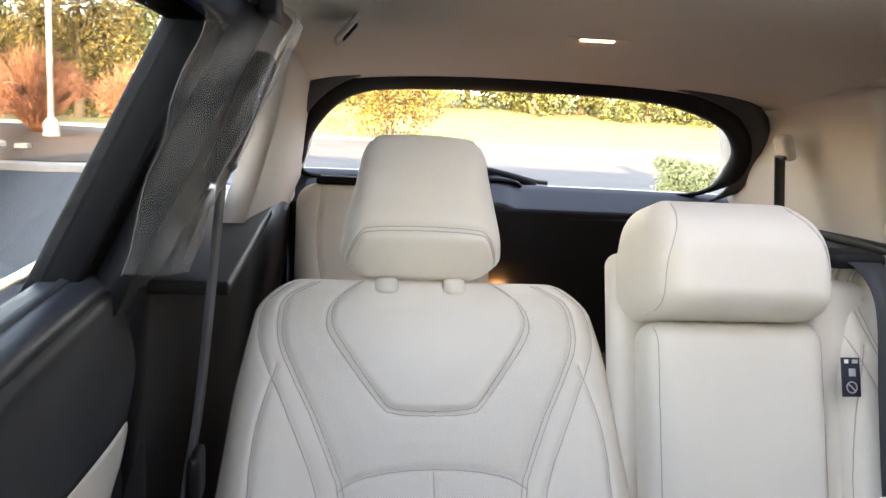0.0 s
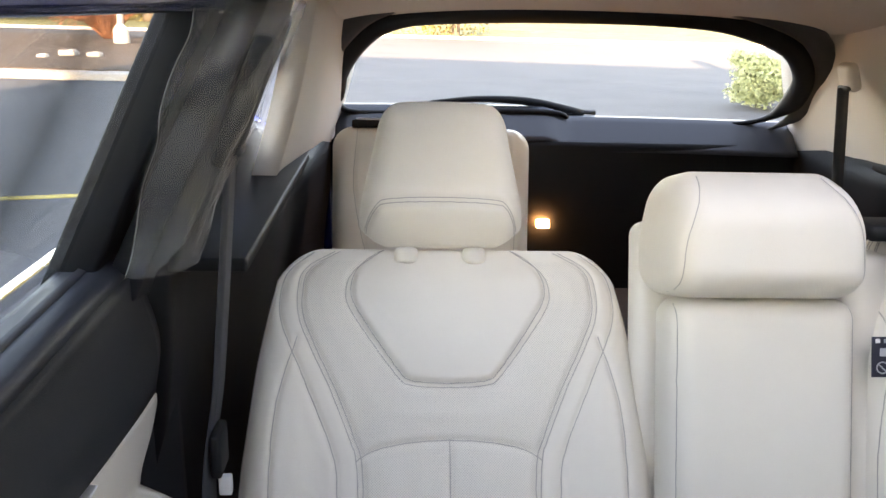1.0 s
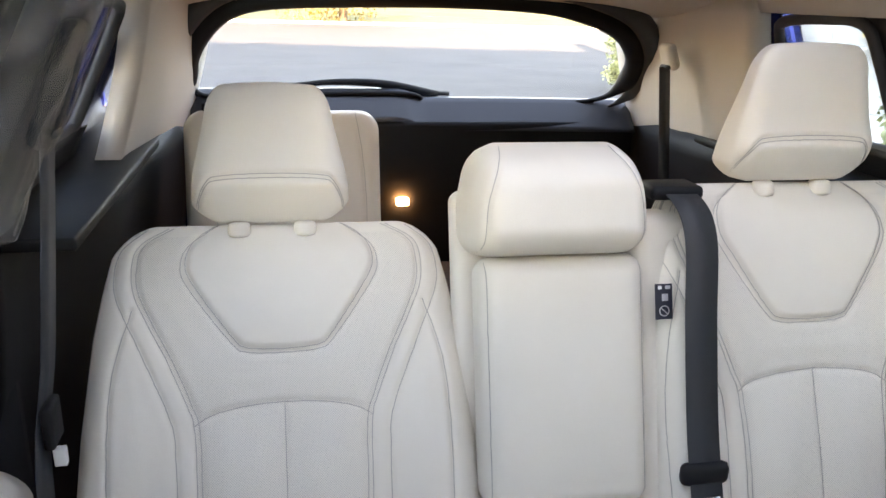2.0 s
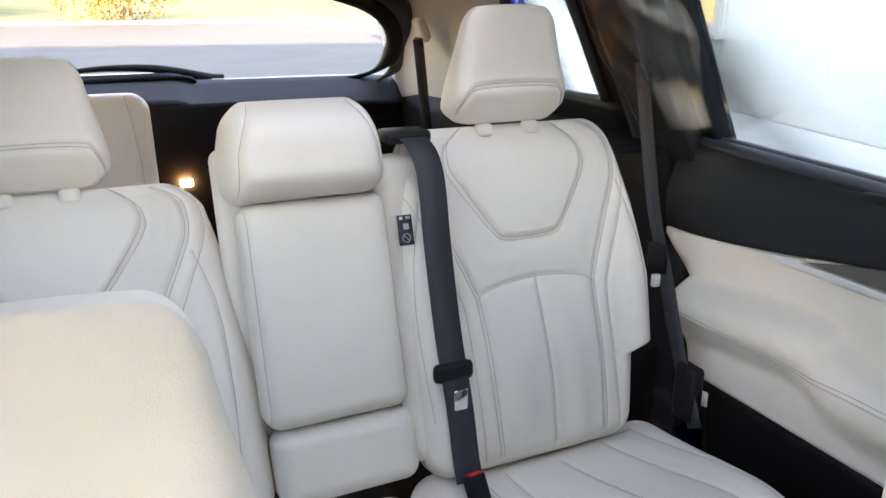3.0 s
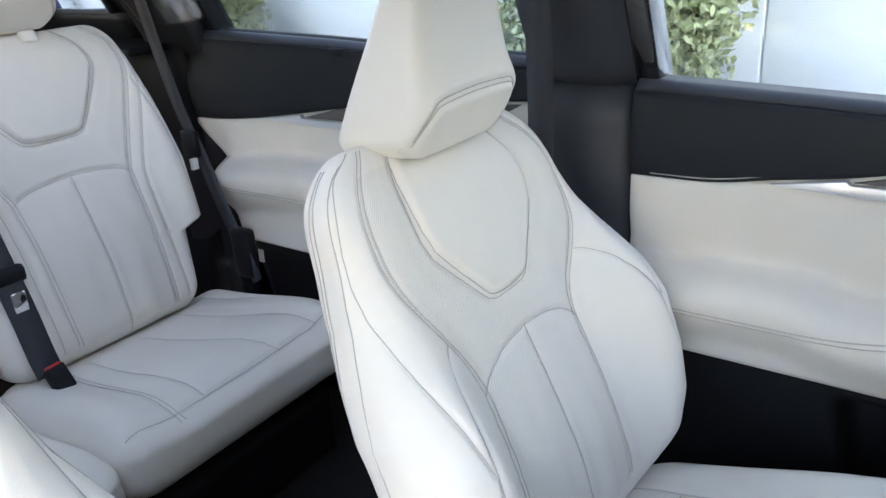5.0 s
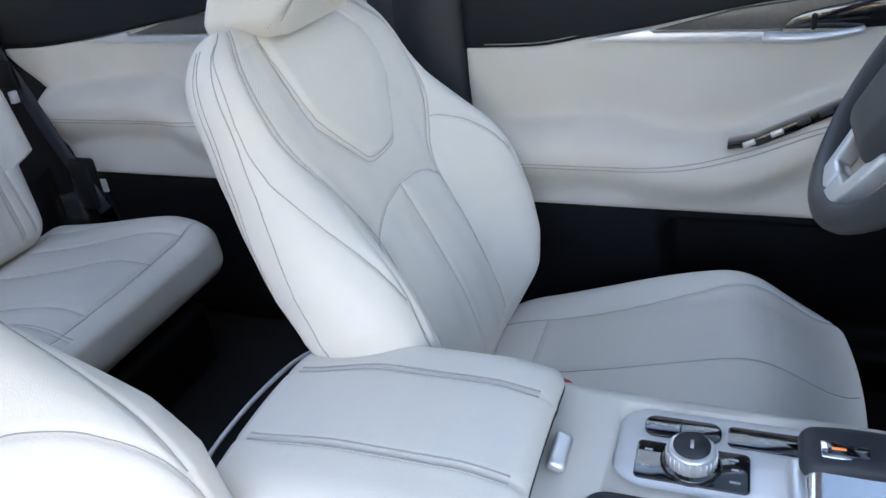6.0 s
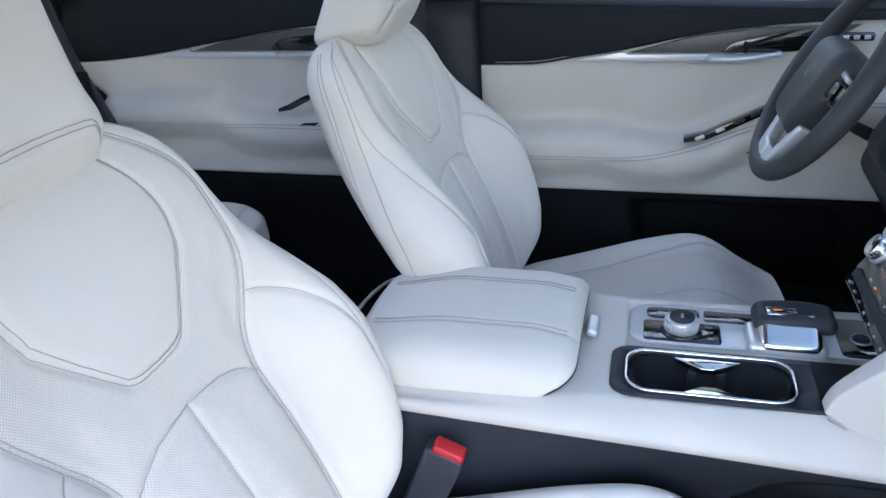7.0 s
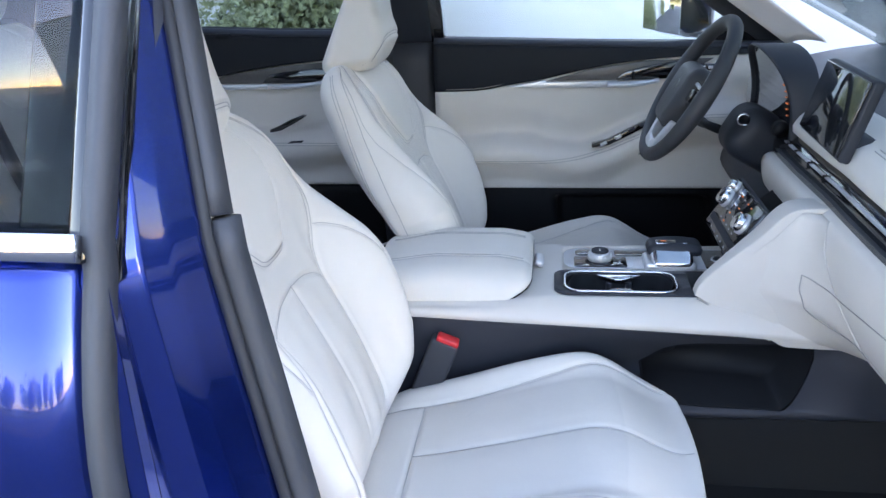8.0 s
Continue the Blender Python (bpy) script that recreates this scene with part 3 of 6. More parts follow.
# seams of a backrest, in metres across and down from its top edge; one side, then mirrored
YOKE = [(-0.085, -0.004), (-0.118, -0.03), (-0.128, -0.06), (-0.118, -0.09), (-0.066, -0.165), (-0.045, -0.18), (0.0, -0.183)]
RIB_IN = [(-0.165, -0.004), (-0.205, -0.03), (-0.215, -0.06), (-0.209, -0.11), (-0.168, -0.197), (-0.137, -0.270), (-0.126, -0.31), (-0.122, -0.42), (-0.116, -0.585)]
RIB_OUT = [(-0.196, -0.006), (-0.230, -0.035), (-0.240, -0.07), (-0.235, -0.112), (-0.200, -0.19), (-0.163, -0.28), (-0.152, -0.34), (-0.146, -0.585)]
ARCH = [(-0.128, -0.300), (-0.100, -0.284), (-0.05, -0.275), (0.0, -0.272)]
WING = [(-0.212, -0.13), (-0.236, -0.22), (-0.242, -0.34), (-0.236, -0.5)]


# the wider front seats: a rounder yoke, and one seam that leaves the rib and follows the bolster's crest
YOKE_FRONT = [(-0.085, -0.004), (-0.108, -0.04), (-0.122, -0.075), (-0.127, -0.115), (-0.120, -0.147), (-0.112, -0.162), (-0.056, -0.226), (-0.045, -0.236), (-0.028, -0.241), (0.0, -0.242)]
RIB_FRONT = [(-0.135, -0.004), (-0.180, -0.05), (-0.201, -0.09), (-0.205, -0.14), (-0.194, -0.19), (-0.168, -0.237), (-0.140, -0.28), (-0.124, -0.33), (-0.126, -0.40), (-0.130, -0.50), (-0.134, -0.60)]
ARCH_FRONT = [(-0.124, -0.335), (-0.100, -0.315), (-0.06, -0.300), (0.0, -0.293)]
CREST = [(-0.164, -0.246), (-0.184, -0.256), (-0.212, -0.285), (-0.236, -0.34), (-0.246, -0.41), (-0.243, -0.49), (-0.222, -0.58)]
SHOULDER = [(-0.150, -0.002), (-0.198, -0.03), (-0.228, -0.08), (-0.243, -0.14), (-0.250, -0.20), (-0.252, -0.27), (-0.246, -0.36)]


def backrest(name, parent, width, height, depth, half, bolster, at, res=(150, 22, 170), perf=True, left=0.0, scale=1.0, arch=0.0, spread=1.0, yoke_z=1.0, yoke_x=1.0, edge=0.05, waist=0.0, wing=True, other=None):
    """A backrest with a yoke panel under the head restraint, ribs, an arched lower panel and side bolsters. half: rows of (height, half width)."""
    top = height
    lines = []
    for line in (YOKE, RIB_IN, RIB_OUT, ARCH, WING) if wing else (YOKE_FRONT, RIB_FRONT, ARCH_FRONT, CREST, SHOULDER):
        # below the yoke the panels spread and drop on the wider front seats
        low = [min(1.0, max(0.0, (-z - 0.12) / 0.12)) for _, z in line]
        drop, wide = (yoke_z, scale * yoke_x) if line in (YOKE, YOKE_FRONT) else (1.0, scale)
        lines.append(smoothed([(x * wide * (1 + (spread - 1) * k), top + z * drop + (0 if line in (YOKE, YOKE_FRONT) else arch * k)) for (x, z), k in zip(line, low)], 5))
    seams = mirrored(lines) + [[(0, top - (0.272 if wing else 0.293) + arch), (0, 0.0)]]
    twin = mirrored([[(x + 0.007, z) for x, z in lines[1]], [(x * 0.95, z + 0.006) for x, z in lines[0]]])
    seams += twin
    hv, hw = zip(*half)
    area = [(x, z) for x, z in lines[1]]
    area = area + [(-x, z) for x, z in area[::-1]]
    yoke = lines[0] + [(-x, z) for x, z in lines[0][::-1]]

    def shape(x, y, z, front):
        v = z + height / 2
        w = np.interp(v, hv, hw)
        if other:
            w = np.where(x < 0, np.interp(v, *zip(*other)), w)
        fx = x / (width / 2) * w
        mid = left * smooth(-fx, 0.0, w)
        q = np.stack([fx, y, v], 1)
        a = np.abs(fx)
        b = bolster * smooth(a, 0.12, 0.25) * smooth(v, -0.08, 0.08) * (1 - 0.88 * (smooth(v, height * 0.55, height * 0.95) if wing else smooth(v, height * 0.42, height * 0.80)))
        lumbar = 0.018 * np.exp(-((v - 0.17) / 0.13) ** 2) * (1 - smooth(a, 0.05, 0.2))
        crown = 0.02 * smooth(v, height - 0.12, height)
        q[:, 1] += front * (-b - lumbar + crown - 0.006 * inside(fx, v, yoke) * smooth(height - v, 0.0, 0.05) * smooth(distance(fx, v, yoke), 0.0, 0.014)) - mid
        q[:, 1] += 0.03 * (v / height) ** 2 - 0.012
        # soft creases in the leather, running up the lower panel
        rip = np.array([noise.noise((float(a_) * 26 + 7 * left, float(b_) * 7, 0.3 + at.translation.x)) for a_, b_ in zip(fx, v)])
        q[:, 1] += front * 0.0038 * rip * (1 - smooth(v, height * 0.35, height * 0.7))
        rear = np.clip(y / (depth / 2), 0, 1)
        q[:, 1] -= (1 - front) * 0.02 * smooth(v, 0.1, height)
        if waist:
            # the shell behind the padding is narrower, and its foot comes forward
            q[:, 0] *= 1 - (y / depth + 0.5) * (0.06 + 0.17 * (1 - smooth(v, 0.22, 0.50)))
            q[:, 1] -= (0.35 + 0.65 * rear) * (1 - front) * (0.018 + waist * (1 - smooth(v, 0.10, 0.50)))
        return q, fx, v

    ob = upholstery(name, M_PERF, parent, (width, depth, height), res, (edge, min(0.07, depth * 0.44), edge), shape, seams,
                    [(area, 1.0), (yoke, 0.0)] if perf else None, at, "", [(-depth * 0.05, -depth * 0.22), (depth * 0.17, depth * 0.02), (depth * 0.23, depth * 0.08)])
    return ob


def headrest(parent, at, wide=0.225, high=0.205, deep=0.115, lean=0.0, thin=0.6, collar=True):
    """A wedge-shaped head restraint: narrower at its top, its back sloping forward, with a seam across its lower front, on two chromed posts."""
    def shape(x, y, z, front):
        v = z / high + 0.5
        k = 1 - 0.24 * smooth(v, 0.15, 1.0) - 0.10 * (1 - smooth(v, 0.0, 0.16))
        q = np.stack([x * k, -deep / 2 + (y + deep / 2) * (1 - thin * v), z + high / 2], 1)
        q[:, 1] += front * (0.008 - 0.011 * np.exp(-((v - 0.30) / 0.12) ** 2) + 0.018 * (1 - smooth(v, 0.0, 0.28))) + lean * (v - 0.3)
        q[:, 2] += 0.006 * (1 - (x / wide * 2) ** 2) * v
        return q, x, z + high / 2
    line = smoothed([(-0.108, 0.02), (-0.09, 0.062), (-0.07, 0.07), (0, 0.072), (0.07, 0.07), (0.09, 0.062), (0.108, 0.02)], 5)
    k = wide / 0.225
    line = [(x * k, z) for x, z in line]
    hr = upholstery("headrest", M_LEATHER, parent, (wide, deep, high), (80, 24, 80), (0.036, 0.036, 0.036), shape, [line, [(x, z - 0.006) for x, z in line]], at=at)
    for s in (-1, 1):
        part("post", drum(0.005, 0.03, pose(s * 0.05, -0.012 if collar else 0.03, -0.001), 16, None, 0.001), M_CHROME, hr)
        if not collar:
            continue
        part("post_collar", drum(0.019, 0.024, pose(s * 0.05, -0.016, -0.011), 28, 0.016, 0.006), M_LEATHER, hr)
    return hr


def cushion(name, parent, size, at, seams, res=(110, 22, 110), r=(0.06, 0.05, 0.06), bolster=0.02, nose=0.05, taper=0.0, perf=None, label="", bow=0.0):
    """A seat cushion: built upright and laid back, so its front plane is its top; its z runs from the rear edge to the nose."""
    w, t, l = size

    def shape(x, y, z, front):
        v = z + l / 2
        fx = x * (1 - taper * np.clip((v - l * 0.45) / (l * 0.55), 0, 1) ** 3)
        a = np.abs(fx) / (w / 2)
        q = np.stack([fx, y, v - bow * a ** 2 * smooth(v, l * 0.4, l)], 1)
        q[:, 1] += front * (-bolster * smooth(v, -l * 0.1, l * 0.6) * smooth(a, 0.55, 0.85) * (1 - 0.5 * smooth(a, 0.9, 1)) + nose * smooth(v, l * 0.67, l) ** 2 + 0.010 * np.exp(-((v - l * 0.35) / (l * 0.3)) ** 2))
        return q, fx, v
    return upholstery(name, M_PERF if perf else M_LEATHER, parent, (w, t, l), res, r, shape, seams, perf, at, label)


def front_seat(at, recline, label, tall=0.22, back=0.0, rest=0.56, tilt=13, side=0.0):
    seat = thing("front_seat", label, "car seat", at, "front seats")
    lay = pose(0, 0, 0, -recline, 0, 0)
    backrest("backrest", seat, 0.52, 0.645, 0.15, [(0, 0.195), (0.06, 0.245), (0.13, 0.296), (0.20, 0.324), (0.28, 0.335), (0.34, 0.322), (0.40, 0.294), (0.46, 0.264), (0.52, 0.247), (0.60, 0.230), (0.645, 0.212)], 0.085, lay @ pose(0, 0.07, -0.06), (180, 30, 190), edge=0.085, waist=0.095, wing=False)
    headrest(seat, lay @ pose(side, 0.05 + back, rest, tilt), 0.222 if side < 0 else 0.234, tall, 0.175, 0.0, 0.72, False)
    w, l = 0.53, 0.605
    seams = mirrored([smoothed([(-0.15, 0.0), (-0.155, 0.2), (-0.175, 0.4), (-0.19, 0.52), (-0.17, 0.62)], 5), smoothed([(-0.235, 0.02), (-0.24, 0.35), (-0.22, 0.52), (-0.18, 0.6)], 5)]) + [[(0.0, 0.14), (0.0, 0.60)]] + [[(-0.15, 0.14), (0.15, 0.14)]]
    area = [(-0.15, 0.0), (-0.155, 0.2), (-0.175, 0.4), (-0.2, 0.5), (0.2, 0.5), (0.175, 0.4), (0.155, 0.2), (0.15, 0.0)]
    cushion("cushion", seat, (w, 0.16, l), pose(0, 0.03, -0.136, 77, 0, 0) @ pose(0, 0, 0, 0, 0, 180), seams, (130, 24, 130), r=(0.09, 0.06, 0.12), bolster=0.030, nose=0.088, taper=0.16, perf=[(area, 1.0)], bow=0.035)
    part("seat_base", box((0.44, 0.44, 0.20), (0, -0.2, -0.27), 0.02), M_PLASTIC, seat)
    return seat


def rear_seat_back(seat, recline, half, shift=0.0, yoke_z=1.1, arch=0.0, drop=0.0, other=None):
    lay = pose(0, 0, 0, -recline, 0, 0)
    backrest("backrest", seat, 0.50, 0.60 + drop, 0.11, half, 0.018, lay @ pose(0, 0.05, -drop), (150, 22, 170), arch=arch, yoke_z=yoke_z, yoke_x=1.15, other=other)
    headrest(seat, lay @ pose(shift, 0.05, 0.605, 12), 0.238)


DRIVER = front_seat(pose(0.420, -0.180, 0.695), 19, "driver seat in cream perforated leather with grey stitching", 0.222, -0.008, 0.556, 13, -0.008)
PASSENGER = front_seat(pose(-0.392, -0.101, 0.708), 19, "front passenger seat in cream perforated leather beside the console", 0.222, 0.048, 0.536, 11, 0.006)
REAR_R = thing("rear_seat", "narrow second-row seat in cream perforated leather, backrest reclined", "car seat", pose(-0.403, 0.85, 0.72), "second-row seats")
rear_seat_back(REAR_R, 26, [(0, 0.288), (0.2, 0.292), (0.29, 0.286), (0.35, 0.279), (0.43, 0.270), (0.5, 0.258), (0.55, 0.248), (0.6, 0.226)], -0.011)
REAR_L = thing("rear_seat", "wide second-row seat in cream leather with fold-down centre armrest", "car seat", pose(0.395, 0.82, 0.76), "second-row seats")
rear_seat_back(REAR_L, 17, [(0, 0.176), (0.08, 0.192), (0.162, 0.206), (0.176, 0.256), (0.31, 0.268), (0.45, 0.253), (0.55, 0.236), (0.63, 0.216)], 0.0, 1.2, -0.018, 0.03, [(0, 0.25), (0.45, 0.25), (0.63, 0.222)])
# the cushion's seams fan out a little towards its nose
flat_seams = [[(0.106, 0.09), (0.101, 0.27), (0.093, 0.42)], [(0.154, 0.06), (0.152, 0.30), (0.149, 0.44)], [(0.162, 0.06), (0.160, 0.30), (0.157, 0.44)], [(-0.012, 0.10), (-0.045, 0.26), (-0.085, 0.42)],
              [(-0.118, 0.07), (-0.165, 0.26), (-0.192, 0.42)], [(0.25, 0.425), (0.0, 0.424), (-0.25, 0.415)], [(0.16, 0.06), (-0.2, 0.06)], [(-0.2, 0.06), (-0.236, 0.25), (-0.245, 0.40)]]
cushion("cushion", REAR_L, (0.56, 0.14, 0.46), pose(0.0, 0.07, -0.110, 83, 0, 0) @ pose(0, 0, 0, 0, 0, 180), flat_seams, bolster=0.012, nose=0.03)
cushion("cushion", REAR_R, (0.50, 0.14, 0.46), pose(0, 0.06, -0.09, 83, 0, 0) @ pose(0, 0, 0, 0, 0, 180), [[(-x, v) for x, v in line] for line in flat_seams], bolster=0.012, nose=0.03)
for s_ in (REAR_L, REAR_R):
    part("seat_base", box((0.46, 0.38, 0.16), (0, -0.14, -0.26 if s_ is REAR_L else -0.23), 0.02), M_PLASTIC, s_)


def plain_pad(name, parent, size, at, r=0.03, seams=(), res=(60, 14, 60), mat=None, fn=None, label=""):
    def shape(x, y, z, front):
        q = np.stack([x, y, z], 1)
        if fn is not None:
            q = fn(q, front)
        return q, x, z
    return upholstery(name, mat or M_LEATHER, parent, size, res, r, shape, list(seams), None, at, label)


lay = pose(0, 0, 0, -17, 0, 0)


def dome(q, front):
    """The centre headrest: its lower front juts out, its top is rounded back."""
    z = q[:, 2] / 0.18
    q[:, 1] += front * (-0.035 + 0.05 * smooth(z, 0.0, 0.5) ** 1.5)
    q[:, 0] *= 1 - 0.13 * smooth(z, -0.1, 0.5)
    return q


plain_pad("centre_pad", REAR_L, (0.252, 0.10, 0.375), lay @ pose(-0.392, 0.043, 0.31), (0.03, 0.035, 0.03), mirrored([[(-0.118, -0.18), (-0.118, 0.18)]]), (70, 14, 80))
plain_pad("centre_headrest", REAR_L, (0.262, 0.15, 0.166), lay @ pose(-0.403, 0.055, 0.581), (0.036, 0.045, 0.040), mirrored([smoothed([(-0.118, -0.085), (-0.112, 0.0), (-0.095, 0.075)], 4)]), (70, 24, 50), fn=dome)
plain_pad("centre_lower_pad", REAR_L, (0.25, 0.09, 0.13), lay @ pose(-0.385, 0.048, 0.055), 0.03)
plain_pad("back_board", REAR_L, (0.286, 0.05, 0.52), lay @ pose(-0.396, 0.115, 0.34), 0.02)
plain_pad("side_strip", REAR_L, (0.13, 0.10, 0.555), lay @ pose(-0.215, 0.068, 0.285), 0.03)
cushion("centre_cushion", REAR_L, (0.26, 0.14, 0.45), pose(-0.40, 0.06, -0.122, 83, 0, 0) @ pose(0, 0, 0, 0, 0, 180), [[(0.05, 0.02), (0.05, 0.4)], [(-0.1, 0.26), (0.13, 0.26)]], (50, 20, 90), bolster=0.0, nose=0.03)
THIRD = thing("third_row_seat", "upright third-row seat in cream leather, its head restraint folded", "car seat", pose(-0.395, 1.70, 0.78))
third = pose(0, 0, 0, -14, 0, 0)
plain_pad("backrest", THIRD, (0.46, 0.12, 0.56), third @ pose(0, 0.05, 0.28), 0.05, [smoothed([(-0.17, 0.28), (-0.175, 0.1), (-0.10, -0.2)], 5), smoothed([(0.17, 0.28), (0.19, 0.1), (0.19, -0.2)], 5)], (80, 16, 80))
part("latch_plate", box((0.11, 0.06, 0.018), (-0.13, 0.04, 0.565), 0.004), M_PLASTIC, THIRD, at=third)
part("latch_label", box((0.09, 0.035, 0.004), (-0.13, 0.035, 0.576), 0.001), M_WHITEPL, THIRD, at=third)
plain_pad("cushion", THIRD, (0.46, 0.40, 0.12), pose(0, -0.16, 0.02), 0.04)
part("seat_base", box((0.42, 0.36, 0.30), (0, -0.13, -0.19), 0.02), M_PLASTIC, THIRD)

# ---- car shell ----
def side_x(z):
    """The outer half width of the car at a height."""
    return lin(z, [(0.3, 0.93), (0.8, 0.95), (1.22, 0.925), (1.64, 0.715)])


CAR = thing("car", "dark blue family car with cream and black cabin", "car")


def side_plate(name, s, poly, inset, thick, mat, parent, bevel=0.006, label=""):
    """A plate along a side of the car: a polygon of (y, z) laid on the side's surface, inset inwards."""
    bm = bmesh.new()
    outer = [bm.verts.new((s * (side_x(z) - inset), y, z)) for y, z in poly]
    inner = [bm.verts.new((s * (side_x(z) - inset - thick), y, z)) for y, z in poly]
    n = len(poly)
    bm.faces.new(outer)
    bm.faces.new(inner[::-1])
    for i in range(n):
        bm.faces.new((outer[i], inner[i], inner[(i + 1) % n], outer[(i + 1) % n]))
    bmesh.ops.recalc_face_normals(bm, faces=bm.faces)
    if bevel:
        bmesh.ops.bevel(bm, geom=bm.edges[:], offset=bevel, segments=2, profile=0.5, affect="EDGES", clamp_overlap=True)
    return part(name, bm, mat, parent, label)


A_POST = [(-1.16, 1.20), (-1.02, 1.20), (-0.44, 1.60), (-0.54, 1.60)]
C_POST = [(0.98, 1.22), (1.24, 1.22), (1.24, 1.60), (0.98, 1.60)]
D_POST = [(1.62, 1.22), (2.24, 1.22), (2.0, 1.60), (1.58, 1.60)]
for s in (1, -1):
    for nm, poly in (("c_post", C_POST), ("d_post", D_POST), ("a_post", A_POST)):
        side_plate(nm, s, poly, 0.004, 0.05, M_PAINT, CAR)
    side_plate("b_post", s, [(-0.02, 1.20), (0.085, 1.20), (0.075, 1.60), (-0.02, 1.60)], 0.055, 0.03, M_PIANO, CAR)
    side_plate("roof_rail", s, [(-0.54, 1.575), (2.02, 1.575), (2.02, 1.655), (-0.54, 1.655)], 0.0, 0.09, M_PAINT, CAR, 0.012)
    side_plate("rear_quarter", s, [(1.10, 0.35), (2.30, 0.45), (2.26, 1.25), (1.10, 1.25)], 0.0, 0.07, M_PAINT, CAR)
    side_plate("sill", s, [(-1.05, 0.30), (1.10, 0.30), (1.10, 0.46), (-1.05, 0.46)], 0.005, 0.14, M_PAINT, CAR)
    side_plate("front_wing", s, [(-2.2, 0.42), (-1.06, 0.35), (-1.06, 1.12), (-2.2, 1.0)], 0.0, 0.07, M_PAINT, CAR)
    side_plate("quarter_glass", s, [(1.25, 1.30), (1.60, 1.30), (1.57, 1.57), (1.25, 1.575)], 0.03, 0.005, M_GLASSDARK, CAR, 0).visible_shadow = False


def roof_line(p, base, drop):
    return p + np.stack([0 * p[:, 0], 0 * p[:, 0] + 0.74, base - 0.055 * np.abs(p[:, 0] / 0.7) ** 2.5 - drop * smooth(p[:, 1], 0.72, 1.28)], 1)


roof = part("roof", pillow((1.44, 2.6, 0.03), (20, 30, 3), 0.012, lambda p: roof_line(p, 1.735, 0.06)), M_PAINT, CAR)
liner = part("headliner", pillow((1.40, 2.56, 0.02), (30, 50, 2), 0.008, lambda p: roof_line(p, 1.692, 0.10)), M_HEADLINER, CAR)
# unseen roof opening, added so that skylight brightens the second row
ADDED_ROOF_HOLE = round_rect(-0.40, 0.40, -0.02, 1.02, 0.06)
for ob in (roof, liner):
    carve(ob, part("cutter", prism(ADDED_ROOF_HOLE, "z", 1.5, 1.9), M_PLASTIC))
part("added_roof_glass", prism([(x * 1.02, 0.5 + (y - 0.5) * 1.02) for x, y in ADDED_ROOF_HOLE], "z", 1.742, 1.748), M_ROOFGLASS, CAR, "added tinted roof panel, out of view, that lets skylight onto the seats").visible_shadow = False
part("added_opening_trim", tube([(x, y, 1.70) for x, y in ADDED_ROOF_HOLE], 0.02, 8, True), M_HEADLINER, CAR)
part("floor", box((1.72, 3.75, 0.06), (0, 0.38, 0.40), 0.01), M_CARPET, CAR)
part("tunnel", box((0.34, 1.4, 0.10), (0.035, 0.55, 0.46), 0.04), M_CARPET, CAR)
part("cargo_floor", box((1.20, 0.75, 0.05), (0.0, 1.90, 0.70), 0.01), M_CARPET, CAR)
part("folded_third_row", box((0.60, 0.62, 0.12), (0.30, 1.78, 0.79), 0.03), M_CARPET, CAR)
part("firewall", box((1.72, 0.06, 0.85), (0, -1.42, 0.78), 0.01), M_PLASTIC, CAR)
part("bonnet", pillow((1.72, 1.0, 0.06), (16, 16, 3), 0.025, lambda p: p + np.stack([0 * p[:, 0], 0 * p[:, 0] - 1.86, 1.04 + 0.12 * p[:, 1] - 0.05 * (p[:, 0] / 0.86) ** 2], 1)), M_PAINT, CAR)
part("front_panel", box((1.7, 0.12, 0.65), (0, -2.36, 0.68), 0.05), M_PAINT, CAR)
wind = mesh_bm(panel(steps(-0.74, 0.74, 16), lambda u: 0.0, lambda u: 1.0, lambda u, v: (u * (1 - 0.12 * v), -1.44 + 0.90 * v + 0.10 * (u / 0.7) ** 2, 1.16 + 0.49 * v), 0.006, 10, (0, -0.4, 0.9)))
part("windscreen", wind, M_WINDSCREEN, CAR).visible_shadow = False
for s in (1, -1):
    for y in (-1.52, 1.42):
        w = part("wheel", drum(0.37, 0.23, pose(s * 0.82, y, 0.37, 0, 90, 0), 48, None, 0.03), M_RUBBER, CAR)
        part("rim", drum(0.25, 0.24, pose(s * 0.825, y, 0.37, 0, 90, 0), 40, None, 0.02), M_SATIN, w)

# ---- tailgate and rear window ----
GATE = thing("tailgate", "tailgate with black window frame and dark plastic trim", "tailgate")


def gate(x, v):
    """A place on the rear window's slanted plane; v runs up from its lower edge."""
    return (x, 2.20 - 0.245 * v / 0.26 + 0.05 * (1 - (x / 0.62) ** 2), 1.30 + v)


def gate_ring(grow):
    """The outline of the rear window, moved outwards by grow."""
    pts = [(-0.618, 0.042), (-0.607, 0.11), (-0.556, 0.187), (-0.49, 0.232), (-0.36, 0.252), (0, 0.262), (0.25, 0.256), (0.378, 0.236), (0.493, 0.196), (0.562, 0.137), (0.580, 0.09), (0.570, 0.056), (0.535, 0.026), (0.42, 0.008), (0.25, 0.0), (0.04, 0.010), (-0.01, 0.032), (-0.12, 0.038), (-0.34, 0.034), (-0.58, 0.030)]
    out = []
    for i, (x, v) in enumerate(pts):
        (x0, v0), (x1, v1) = pts[i - 1], pts[(i + 1) % len(pts)]
        d = math.hypot(x1 - x0, v1 - v0)
        out.append((x - grow * (v1 - v0) / d, v + grow * (x1 - x0) / d))
    return out


